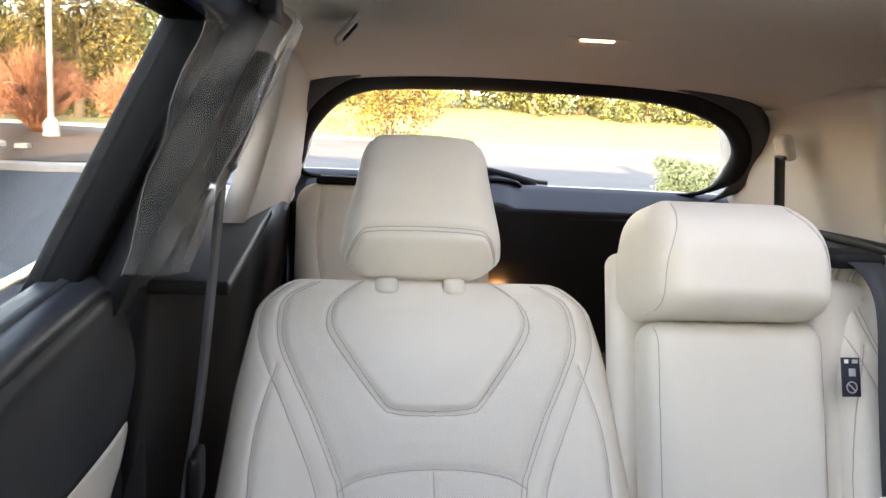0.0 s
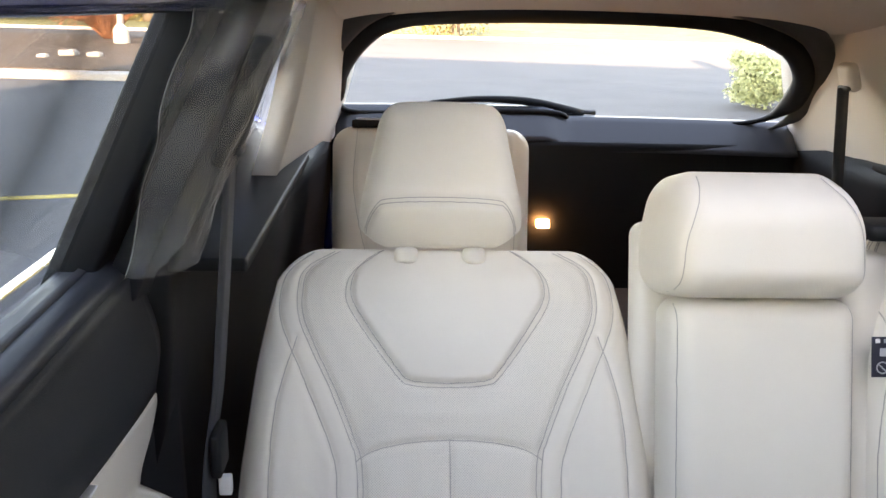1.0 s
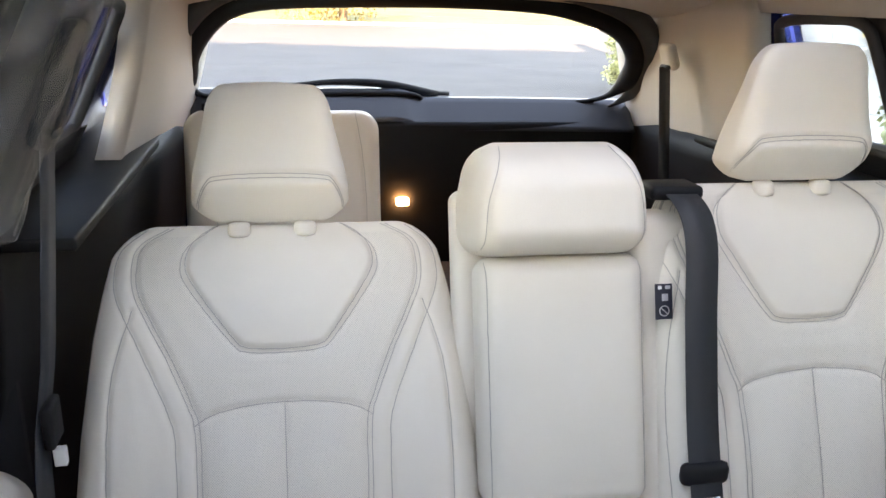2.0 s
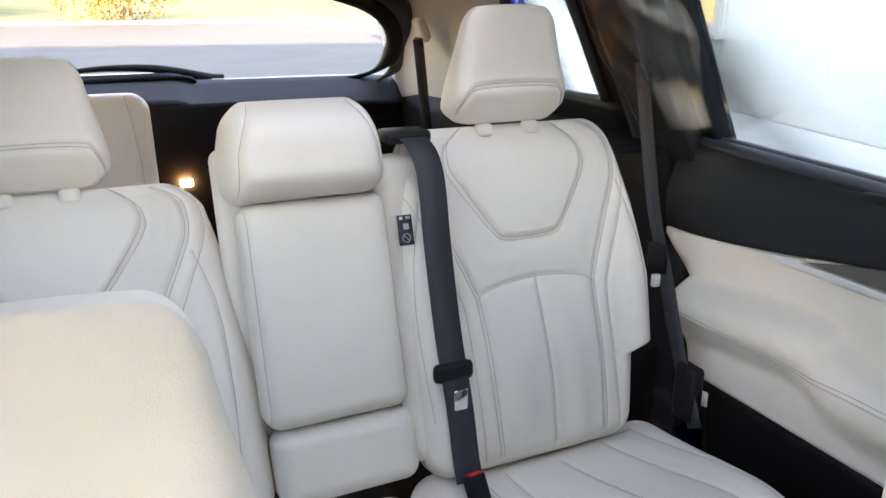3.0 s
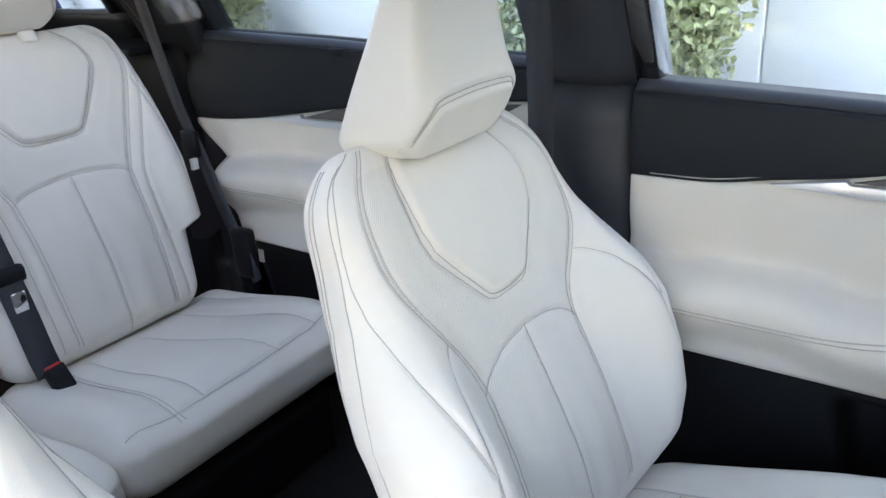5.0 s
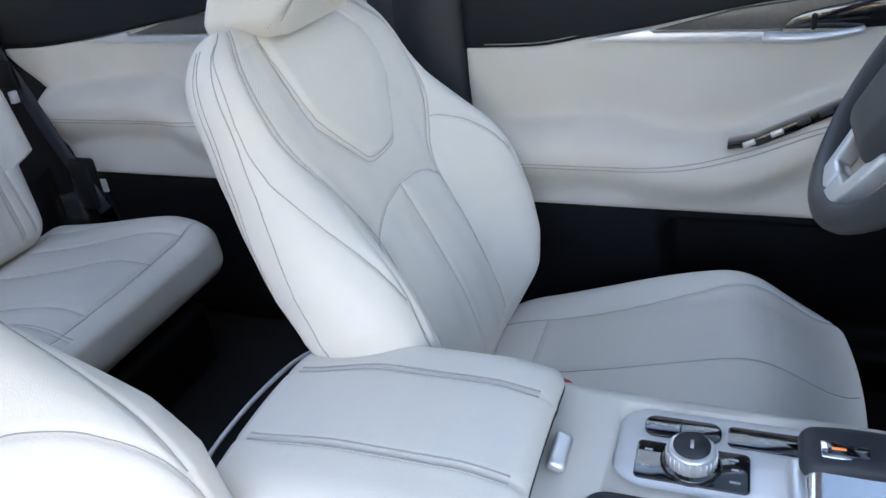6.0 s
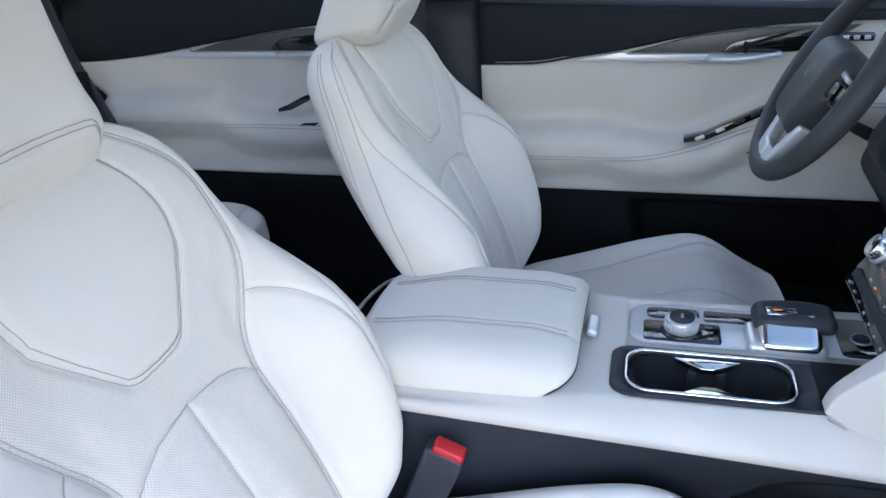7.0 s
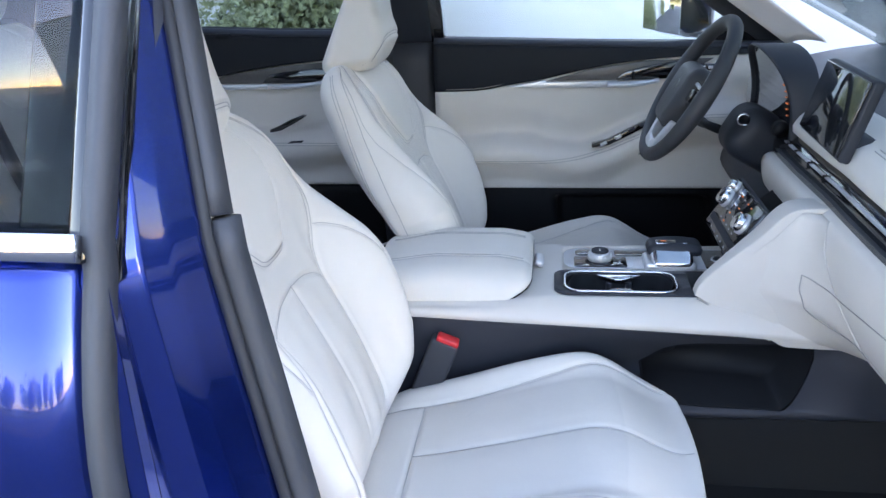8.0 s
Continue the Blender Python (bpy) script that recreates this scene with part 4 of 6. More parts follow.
ring = smoothed(gate_ring(0.0) + gate_ring(0.0)[:1], 4)[:-1]
frame_path = [gate(x, v) for x, v in smoothed(gate_ring(0.026) + gate_ring(0.026)[:1], 4)[:-1]]
part("window_frame", tube(frame_path, [0.007 + 0.025 * float(smooth(np.float64(p[2]), 1.30, 1.38)) for p in frame_path], 10, True), M_PLASTIC, GATE)
outer_path = [gate(x, v) for x, v in smoothed(gate_ring(0.062) + gate_ring(0.062)[:1], 4)[:-1]]
part("weather_strip", tube([(x, y - 0.02, z) for x, y, z in outer_path], [0.004 + 0.026 * float(smooth(np.float64(p[2]), 1.27, 1.37)) for p in outer_path], 10, True), M_RUBBER, GATE)
gb = bmesh.new()
gb.faces.new([gb.verts.new((x, y + 0.015, z)) for x, y, z in (gate(x, v) for x, v in smoothed(gate_ring(0.02) + gate_ring(0.02)[:1], 2)[:-1])])
bmesh.ops.triangulate(gb, faces=gb.faces[:])
part("rear_glass", gb, M_GLASSREAR, GATE, smooth=False).visible_shadow = False
part("ledge", panel(steps(-0.64, 0.64, 40), lambda u: 0.0, lambda u: 1.0, lambda u, v: (u, 2.215 - 0.085 * v + 0.04 * (1 - (u / 0.62) ** 2), 1.298 + 0.026 * float(smooth(np.float64(-u), 0.0, 0.05)) - 0.085 * v), 0.03, 6, (0, 1, 0)), M_LEDGE, GATE)
part("inner_trim", prism([(2.165, 1.245), (2.26, 1.21), (2.36, 0.62), (2.24, 0.62)], "x", -0.66, 0.66, 0.02), M_PLASTIC, GATE)
part("outer_skin", prism([(2.31, 1.27), (2.37, 1.20), (2.44, 0.55), (2.38, 0.50)], "x", -0.86, 0.86, 0.015), M_PAINT, GATE)
part("upper_frame", box((0.90, 0.05, 0.05), (0, 1.985, 1.622), 0.015), M_PLASTIC, GATE)
for s in (1, -1):
    part("frame_side", panel(steps(0, 1, 8), lambda u: 0.0, lambda u: 1.0, lambda u, v: (s * (0.70 - 0.07 * u + 0.10 * v), 2.24 - 0.20 * u, 1.25 + 0.22 * u), 0.03, 4, (0, 1, 0)), M_PLASTIC, GATE)
lamp_amber = glow("amber_lamp", (1.0, 0.55, 0.22), 9.0)
part("tailgate_lamp", box((0.036, 0.02, 0.022), (-0.055, 2.185, 1.0), 0.004), lamp_amber, GATE, "lit amber courtesy lamp")
wiper = thing("wiper", "black rear wiper resting on the window's lower edge", "wiper")
part("arm", tube([(x, y + 0.05, z) for x, y, z in (gate(x, v) for x, v in smoothed([(0.06, 0.0), (-0.10, 0.036), (-0.25, 0.042), (-0.38, 0.03)], 5))], list(np.linspace(0.016, 0.006, 16)), 8), M_PLASTIC, wiper)
part("blade", tube([(x, y + 0.055, z) for x, y, z in (gate(x, v) for x, v in smoothed([(0.10, 0.004), (-0.12, 0.018), (-0.36, 0.012)], 5))], 0.007, 6), M_RUBBER, wiper)

# ---- inner trim of posts and cargo sides ----
for s in (1, -1):
    TR = thing("side_trim", "beige and black plastic trim of the rear side", "trim", group="side trims")
    part("d_post_trim", panel(steps(1.60, 2.20, 16), lambda y: 1.20, lambda y: 1.60 - 0.30 * max(0.0, y - 1.95), lambda y, z: (s * (0.735 - 0.25 * (z - 1.2) - 0.012 * math.sin((z - 1.2) * 7) - 0.14 * max(0, y - 1.66)), y, z), 0.05, 12, (s, 0, 0)), M_PILLAR, TR)
    part("upper_band", panel(steps(0.98, 1.70, 16), lambda y: 1.572, lambda y: 1.66, lambda y, z: (s * (side_x(z) - 0.09), y, z), 0.03, 4, (s, 0, 0)), M_PILLAR, TR)
    part("quarter_ledge", panel(steps(1.20, 1.66, 10), lambda y: 1.24, lambda y: 1.315, lambda y, z: (s * (side_x(z) - 0.09), y, z), 0.03, 4, (s, 0, 0)), M_PLASTIC, TR)
    part("window_seal", tube([(s * (side_x(z) - 0.075), y, z) for y, z in smoothed([(1.27, 1.315), (1.27, 1.50), (1.29, 1.56), (1.40, 1.565), (1.54, 1.555), (1.575, 1.52), (1.60, 1.40), (1.60, 1.33), (1.56, 1.315), (1.40, 1.312), (1.27, 1.315)], 4)[:-1]], 0.012, 8, True), M_RUBBER, TR)
    part("cargo_side", panel(steps(1.02, 2.2, 20), lambda y: 0.44, lambda y: 1.25, lambda y, z: (s * (0.80 - 0.09 * float(smooth(np.float64(y), 1.15, 1.5)) - 0.08 * max(0, y - 1.66) + 0.015 * math.sin(z * 9)), y, z), 0.04, 14, (s, 0, 0)), M_PLASTIC, TR)
    part("c_post_trim", panel(steps(0.96, 1.135, 10), lambda y: 0.60, lambda y: 1.60, lambda y, z: (s * (side_x(max(z, 1.10)) - 0.115 - 0.012 * math.sin((y - 0.96) * 10)), y, z), 0.04, 18, (s, 0, 0)), M_BLACKSKIN, TR)
    part("quarter_filler", panel(steps(1.10, 1.29, 6), lambda y: 1.18, lambda y: 1.60, lambda y, z: (s * (side_x(z) - 0.068), y, z), 0.01, 8, (s, 0, 0)), M_PLASTIC, TR)
    part("quarter_shelf", box((0.24, 1.2, 0.02), (s * 0.80, 1.66, 1.243), 0.005), M_PLASTIC, TR)
    b = thing("b_post_trim", "dark grey plastic trim of the middle post", "trim", group="post trims")
    part("upper", panel(steps(-0.075 if s > 0 else -0.02, 0.105, 8), lambda y: 1.215, lambda y: 1.61, lambda y, z: (s * (side_x(z) - (0.10 if s > 0 else 0.15) - 0.022 * math.cos((y - 0.015) / 0.09 * 1.4)), y, z), 0.05, 10, (s, 0, 0)), M_GREYPL, b)
    part("lower", panel(steps(-0.082 if s > 0 else -0.02, 0.115, 8), lambda y: 0.46, lambda y: 1.212, lambda y, z: (s * ((0.83 if s > 0 else 0.775) - 0.03 * math.cos((y - 0.016) / 0.1 * 1.4) - 0.012 * math.sin((1.212 - z) * 4)), y, z), 0.05, 12, (s, 0, 0)), M_GREYPL, b)
    part("a_post_trim", panel(steps(0, 1, 14), lambda u: -1, lambda u: 1, lambda u, v: (s * (0.80 - 0.13 * u), -1.10 + 0.60 * u + (0.060 if v < 0 else 0.045) * v, 1.20 + 0.42 * u - 0.01 * v * v), 0.03, 6, (s, 0, 0.3)), M_HEADLINER, b)


def guide(s, at, tall=0.10, bagged=False):
    g = thing("belt_guide", "black seat-belt guide on the post trim", "belt guide", at, "belt guides")
    part("plate", box((0.03, 0.05, tall), (0, 0, 0), 0.012), M_PLASTIC, g)
    part("slot", box((0.034, 0.036, 0.012), (-s * 0.002, 0, -tall * 0.34), 0.005), M_RUBBER, g)
    return g


def belt(path, across, label, width=0.046):
    b = thing("seat_belt", label, "seat belt", group="seat belts")
    part("webbing", ribbon(smoothed(path, 6), width, 0.0016, across), M_WEB, b)
    return b


# rear outer belts at the rear posts
for s in (1, -1):
    guide(s, pose(s * (0.69 if s > 0 else 0.662), 1.0, 1.47, 0, -s * 22, 0), 0.17)
    b = belt([(s * 0.680, 1.0, 1.43), (s * 0.69, 0.975, 1.28), (s * 0.70, 0.945, 1.13), (s * 0.71, 0.91, 1.02), (s * 0.70, 0.85, 0.90), (s * 0.69, 0.76, 0.74)], (0.1, 1, 0), "black seat belt hanging beside the rear door")
    part("tongue", box((0.014, 0.05, 0.06), (s * 0.70, 0.925, 1.045), 0.005), M_PLASTIC, b)
    part("tongue_label", box((0.016, 0.012, 0.026), (s * 0.692, 0.915, 1.00), 0.002), M_WHITEPL, b)
    part("anchor_sleeve", box((0.03, 0.06, 0.12), (s * 0.70, 0.80, 0.80), 0.01), M_PLASTIC, b)
    # third-row belts at the last posts
    if s > 0:
        g3 = thing("belt_guide", "beige belt guide on the last post", "belt guide", pose(s * 0.585, 1.86, 1.455, 0, -s * 20, 0), "belt guides")
        part("plate", pillow((0.03, 0.06, 0.07), (6, 10, 10), 0.014), M_PILLAR, g3)
        part("slot", box((0.02, 0.045, 0.012), (-s * 0.012, 0, -0.022), 0.004), M_RUBBER, g3)
        belt([(s * 0.575, 1.86, 1.43), (s * 0.585, 1.85, 1.30), (s * 0.60, 1.84, 1.12)], (1, s * 0.4, 0), "black third-row seat belt on the last post", 0.04)
guide(1, pose(0.705, 0.035, 1.40, 0, -25, 0), 0.10)
fb = belt([(0.695, 0.035, 1.385), (0.715, 0.04, 1.28), (0.735, 0.05, 1.10), (0.74, 0.06, 0.80), (0.74, 0.05, 0.52)], (0, 1, 0), "black driver belt hanging down the middle post")
# centre belt of the second row, from the seat's shoulder to the buckle
cb = belt([(0.180, 1.06, 1.318), (0.185, 0.975, 1.315), (0.190, 0.925, 1.27), (0.190, 0.893, 1.15), (0.193, 0.855, 1.0), (0.197, 0.815, 0.88), (0.198, 0.790, 0.79), (0.199, 0.775, 0.752)], (1, 0, 0), "black centre seat belt across the cream backrest", 0.05)
part("shoulder_guide", box((0.085, 0.06, 0.022), (0.180, 1.015, 1.318), 0.008), M_PLASTIC, cb)
part("tongue", box((0.075, 0.022, 0.035), (0.195, 0.838, 0.935), 0.01), M_PLASTIC, cb)
part("tongue_plate", box((0.026, 0.006, 0.05), (0.199, 0.815, 0.885), 0.002), M_CHROME, cb)
bk = thing("belt_buckle", "black belt buckle with a red button on the cushion", "buckle", pose(0.202, 0.755, 0.748, -30, 0, 8))
part("body", box((0.036, 0.024, 0.05), (0, 0, 0), 0.004), M_PLASTIC, bk)
part("button", box((0.026, 0.016, 0.008), (0, -0.002, 0.025), 0.002), M_RED, bk)
for x, y, z in [(-0.17, -0.21, 0.735), (0.255, -0.33, 0.735)]:
    bk = thing("belt_buckle", "black front belt buckle with a red button beside the console", "buckle", pose(x, y, z, 22, 0, 0), "front buckles")
    part("body", box((0.03, 0.055, 0.13), (0, 0, -0.02), 0.006), M_GREYPL, bk)
    part("button", box((0.026, 0.044, 0.016), (0, -0.003, 0.045), 0.004), M_RED, bk)

# ---- doors ----
M_MARK = material("pale_grey_print", (0.45, 0.45, 0.47), 0.6, vary=0.05)


def shelf(d):
    """How far an armrest stands out from its door, d below its back line: a soft shelf, a round edge, then an undercut."""
    k = min(1.0, max(0.0, (d + 0.004) / 0.048))
    return 0.070 * math.sin(k * math.pi / 2) ** 0.5 - 0.034 * float(smooth(np.float64(d), 0.055, 0.13))


def soft_table(table):
    """The same table with its kinks rounded."""
    return [(float(a), float(b)) for a, b in smoothed(table, 8)]


def skin_x(z):
    """The outer half width of a door's skin: a shoulder under the window, then almost upright."""
    return lin(z, [(0.47, 0.930), (0.62, 0.962), (0.85, 0.972), (1.02, 0.971), (1.07, 0.966), (1.12, 0.955), (1.17, 0.938), (1.22, 0.917), (1.25, 0.903)])


def rear_door(s, label):
    d = thing("rear_door", label, "car door", group="rear doors")
    edge = [(0.05, 1.185), (0.389, 1.158), (0.657, 1.115), (0.818, 1.09), (0.93, 1.078), (1.046, 1.075)]
    arm = [(0.05, 1.0), (0.3, 0.966), (0.496, 0.963), (0.56, 0.983), (0.595, 1.010), (0.764, 1.003), (0.926, 0.978), (1.04, 0.97)]
    edge, arm = soft_table(edge), soft_table(arm)
    sill = [(0.08, 1.232), (0.396, 1.24), (0.586, 1.25), (1.0, 1.262)]
    rear = [(0.42, 0.80), (0.80, 0.87), (0.875, 0.89), (0.975, 0.93), (1.075, 1.035), (1.27, 1.0)]

    def skin(y, z):
        a = lin(y, arm)
        return 0.802 - shelf(a - z) + 0.006 * math.exp(-((z - a - 0.02) / 0.03) ** 2)

    def k(y, z):
        return 0.09 + (lin(z, rear) - 0.09) * (y - 0.09) / (1.0 - 0.09)
    ys = steps(0.09, 1.0, 44)
    low = 0.04 if s > 0 else 0.0
    part("outer_skin", panel(steps(-0.016, 1.09, 24), lambda y: 0.47, lambda y: 1.245 - low, lambda y, z: (s * (skin_x(z) - 0.02 * max(0.0, 0.02 - y) / 0.036), y, z), 0.04, 40, (-s, 0, 0)), M_PAINT, d)
    side_plate("window_glass", s, [(-0.005, 1.215), (0.95, 1.225), (0.95, 1.585), (-0.005, 1.59)], 0.022, 0.005, M_GLASSDARK, d, 0).visible_shadow = False
    part("chrome_moulding", ribbon([(s * (side_x(z) + 0.006), y, z) for y, z in [(-0.02, 1.258 - low), (0.4, 1.262 - low), (1.05, 1.27 - low)]], 0.024, 0.012, (-s * 0.45, 0, 0.9)), M_CHROME, d)
    for nm, poly in (("frame_front", [(-0.022, 1.24), (0.0, 1.24), (0.0, 1.59), (-0.022, 1.59)]), ("frame_rear", [(0.935, 1.22), (1.08, 1.22), (1.06, 1.59), (0.935, 1.59)]), ("frame_top", [(-0.03, 1.575), (1.06, 1.575), (1.06, 1.61), (-0.03, 1.61)])):
        side_plate(nm, s, poly, 0.006, 0.06, M_PIANO if nm == "frame_front" else M_PLASTIC, d)
    part("upper_trim", panel(ys, lambda y: lin(k(y, 1.1), edge), lambda y: lin(y, sill), lambda y, z: (s * (0.803 - 0.012 * math.sin(min(1, max(0, (z - 1.08) / 0.15)) * 3.1)), k(y, z), z), 0.05, 12, (s, 0, 0)), M_BLACKSKIN, d, "black soft trim under the window")
    part("window_ledge", panel(ys, lambda y: lin(y, sill) + 0.001, lambda y: lin(y, sill) + 0.016, lambda y, z: (s * (0.806 + (z - lin(y, sill)) * 1.0), k(y, z), z), 0.055, 2, (s, 0, 0)), M_GREYPL, d)
    part("window_seal", tube([(s * 0.85, y, lin(y, sill) + 0.012) for y in steps(0.03, 0.97, 10)], 0.009, 6), M_RUBBER, d)
    part("child_clip", box((0.02, 0.05, 0.02), (s * 0.812, 0.55, 1.243), 0.006), M_PLASTIC, d)
    part("trim_panel", panel(ys, lambda y: 0.80, lambda y: lin(k(y, 1.1), edge) - 0.002, lambda y, z: (s * skin(k(y, z), z), k(y, z), z), 0.03, 40, (s, 0, 0)), M_DOORSKIN, d, "cream leather door panel with armrest")
    for dz in (0.0, -0.007):
        part("stitching", tube([(s * (skin(y, 0.937 + dz) - 0.0006), y, 0.937 + dz) for y in steps(0.14, 0.89, 40)], 0.0011, 5), M_STITCH, d)
    part("lower_trim", panel(ys, lambda y: 0.44, lambda y: 0.799, lambda y, z: (s * (0.785 + 0.012 * math.sin(z * 12)), k(y, z), z), 0.05, 10, (s, 0, 0)), M_PLASTIC, d)
    tip = [(0.778, 1.0935), (0.66, 1.1115), (0.655, 1.104), (0.40, 1.104), (0.40, 1.089), (0.655, 1.0895)]
    part("silver_strip", prism(tip, "x", *sorted((s * 0.790, s * 0.81)), 0.002), M_SATIN, d, "satin silver strip")
    part("grey_inlay", prism([(0.652, 1.106), (0.40, 1.106), (0.22, 1.12), (0.12, 1.172), (0.389, 1.155), (0.55, 1.132)], "x", *sorted((s * 0.795, s * 0.812)), 0.002), M_WOODGREY, d, "grey brushed inlay")
    bowl = part("handle_bowl", prism(smoothed([(0.44, 1.107), (0.40, 1.135), (0.25, 1.148), (0.20, 1.13), (0.26, 1.108), (0.44, 1.107)], 4)[:-1], "x", *sorted((s * 0.792, s * 0.80)), 0.002), M_PIANO, d)
    part("handle", tube([(s * (0.790 - 0.012 * math.sin(max(0, u) * 3.14)), 0.42 - 0.18 * u, 1.097 + 0.012 * u * u) for u in steps(0, 1, 10)], list(np.linspace(0.008, 0.006, 11)), 8), M_SATIN, d, "satin silver door handle")
    part("switch_plate", prism([(0.415, 0.968), (0.38, 0.974), (0.335, 0.996), (0.30, 1.016), (0.31, 1.020), (0.35, 1.006), (0.39, 0.986), (0.415, 0.977)], "x", *sorted((s * 0.742, s * 0.765)), 0.002), M_PIANO, d)
    part("pull_cup", prism([(0.385, 0.916), (0.34, 0.919), (0.312, 0.944), (0.35, 0.942), (0.38, 0.932)], "x", *sorted((s * 0.738, s * 0.76)), 0.003), M_PLASTIC, d)
    part("front_seal", ribbon([(s * ((skin_x(z) if z < 1.235 else side_x(z) + 0.002) - 0.022), -0.024, z) for z in steps(0.5, 1.58, 40)], 0.030, 0.016, (1, 0, 0)), M_SEAL, d, "grey rubber edge seal")
    return d


rear_door(1, "closed rear door with black upper trim and cream leather panel")
rear_door(-1, "closed rear door, dark blue outside, with a chrome moulding")
post = thing("door_seal", "black rubber weather strip and painted jamb of the middle post", "weather strip")
jamb = [(-0.922, -0.020), (-0.912, -0.032), (-0.895, -0.030), (-0.880, -0.012), (-0.862, -0.010), (-0.848, -0.030), (-0.815, -0.044), (-0.755, -0.062)]


def tumble(z):
    return side_x(1.0) - side_x(z)


def jamb_at(i, z):
    x, y = jamb[i]
    return (x + tumble(z) * (1 - 0.3 * (i / 7)), y - 0.16 * max(0.0, 1.20 - z) * (i / 7) + 0.19 * max(0.0, z - 1.22) * (i / 7), z)


def jamb_between(u, z):
    i = int(min(u, 6.999))
    return tuple(Vector(jamb_at(i, z)).lerp(Vector(jamb_at(i + 1, z)), min(u, 7) - i))


def strip(x, y, z):
    return (x + 0.7 * tumble(z), y - 0.17 * max(0.0, 1.20 - z) + 0.19 * max(0.0, z - 1.22), z)


part("painted_jamb", panel(steps(0, 7, 56), lambda u: 0.46, lambda u: 1.58, jamb_between, 0.01, 22, (0.3, 0.9, 0)), M_PAINT, post, "glossy dark blue jamb")
part("rubber_strip", ribbon([strip(-0.742, -0.066, z) for z in steps(1.225, 1.58, 12)], 0.028, 0.022, (0.93, -0.35, 0)), M_SEAL, post, "grey rubber strip")
part("rubber_strip", ribbon([strip(-0.739, -0.070, z) for z in steps(0.46, 1.222, 20)], 0.032, 0.026, (0.93, -0.35, 0)), M_SEAL, post, "grey rubber strip")
part("rubber_bead", tube([strip(-0.764, -0.062, z) for z in steps(0.46, 1.58, 30)], 0.007, 8), M_RUBBER, post)
part("striker_plate", box((0.03, 0.012, 0.07), (-0.872, -0.024, 0.93), 0.004), M_SATIN, post)

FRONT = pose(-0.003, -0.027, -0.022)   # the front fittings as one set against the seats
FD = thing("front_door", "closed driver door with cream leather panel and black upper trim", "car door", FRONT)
F_EDGE = [(-1.05, 1.192), (-0.785, 1.186), (-0.651, 1.178), (-0.512, 1.159), (-0.377, 1.130), (-0.274, 1.113), (-0.187, 1.098), (-0.08, 1.095)]
F_ARM = [(-1.05, 1.07), (-0.8, 1.055), (-0.665, 1.014), (-0.52, 0.944), (-0.376, 0.946), (-0.33, 0.965), (-0.137, 0.958), (-0.08, 0.957)]
F_STITCH = [(-1.0, 1.035), (-0.8, 1.03), (-0.654, 0.984), (-0.529, 0.93), (-0.401, 0.906), (-0.178, 0.903), (-0.09, 0.903)]
F_EDGE, F_ARM, F_STITCH = soft_table(F_EDGE), soft_table(F_ARM), soft_table(F_STITCH)
F_SILL = [(-1.05, 1.200), (-0.7, 1.208), (-0.43, 1.217), (-0.08, 1.231)]


def f_skin(y, z):
    a = lin(y, F_ARM)
    return 0.802 - shelf(a - z) + 0.008 * math.exp(-((z - a - 0.025) / 0.035) ** 2)


ys = steps(-1.05, -0.056, 60)
side_plate("outer_skin", 1, [(-1.06, 0.47), (-0.03, 0.47), (-0.03, 1.215), (-1.06, 1.195)], 0.0, 0.05, M_PAINT, FD)
side_plate("window_glass", 1, [(-1.0, 1.20), (-0.06, 1.22), (-0.06, 1.59), (-0.46, 1.59)], 0.035, 0.005, M_GLASS, FD, 0).visible_shadow = False
side_plate("window_frame_rear", 1, [(-0.085, 1.22), (0.004, 1.22), (0.004, 1.61), (-0.085, 1.61)], 0.01, 0.07, M_PIANO, FD)
side_plate("window_frame_front", 1, [(-1.06, 1.20), (-0.99, 1.20), (-0.42, 1.585), (-0.50, 1.60)], 0.008, 0.06, M_RUBBER, FD)
side_plate("mirror_sail", 1, [(-1.04, 1.20), (-0.84, 1.205), (-0.84, 1.25), (-0.93, 1.27)], 0.012, 0.05, M_PLASTIC, FD)
part("upper_trim", panel(ys, lambda y: lin(y, F_EDGE), lambda y: max(lin(y, F_SILL), lin(y, F_EDGE) + 0.006), lambda y, z: (0.803 - 0.010 * math.sin(min(1, max(0, (z - 1.09) / 0.14)) * 3.1), y, z), 0.05, 12), M_BLACKSKIN, FD, "black soft trim under the window")
part("window_ledge", panel(ys, lambda y: lin(y, F_SILL) + 0.001, lambda y: lin(y, F_SILL) + 0.015, lambda y, z: (0.806 + (z - lin(y, F_SILL)), y, z), 0.055, 2), M_GREYPL, FD)
part("trim_panel", panel(ys, lambda y: 0.813, lambda y: lin(y, F_EDGE) - 0.002, lambda y, z: (f_skin(y, z), y, z), 0.03, 44), M_DOORSKIN, FD, "cream leather door panel with armrest")
for dz in (0.0, -0.007):
    part("stitching", tube([(f_skin(y, lin(y, F_STITCH) + dz) - 0.0006, y, lin(y, F_STITCH) + dz) for y in steps(-0.98, -0.1, 60)], 0.0011, 5), M_STITCH, FD)
part("edge_stitching", tube([(0.7985, y, lin(y, F_EDGE) + 0.006) for y in steps(-1.0, -0.09, 50)], 0.001, 5), M_STITCH, FD)


def pocket(y, z):
    inside_y = float(smooth(np.float64(-0.40 - 0.14 * max(0, 0.79 - z) - y), 0, 0.02)) * float(smooth(np.float64(y + 0.86 + 0.25 * max(0, 0.79 - z)), 0, 0.02))
    return 0.788 + 0.06 * inside_y * float(smooth(np.float64(0.785 - z), 0, 0.02)) * float(smooth(np.float64(z - 0.52), 0, 0.03))


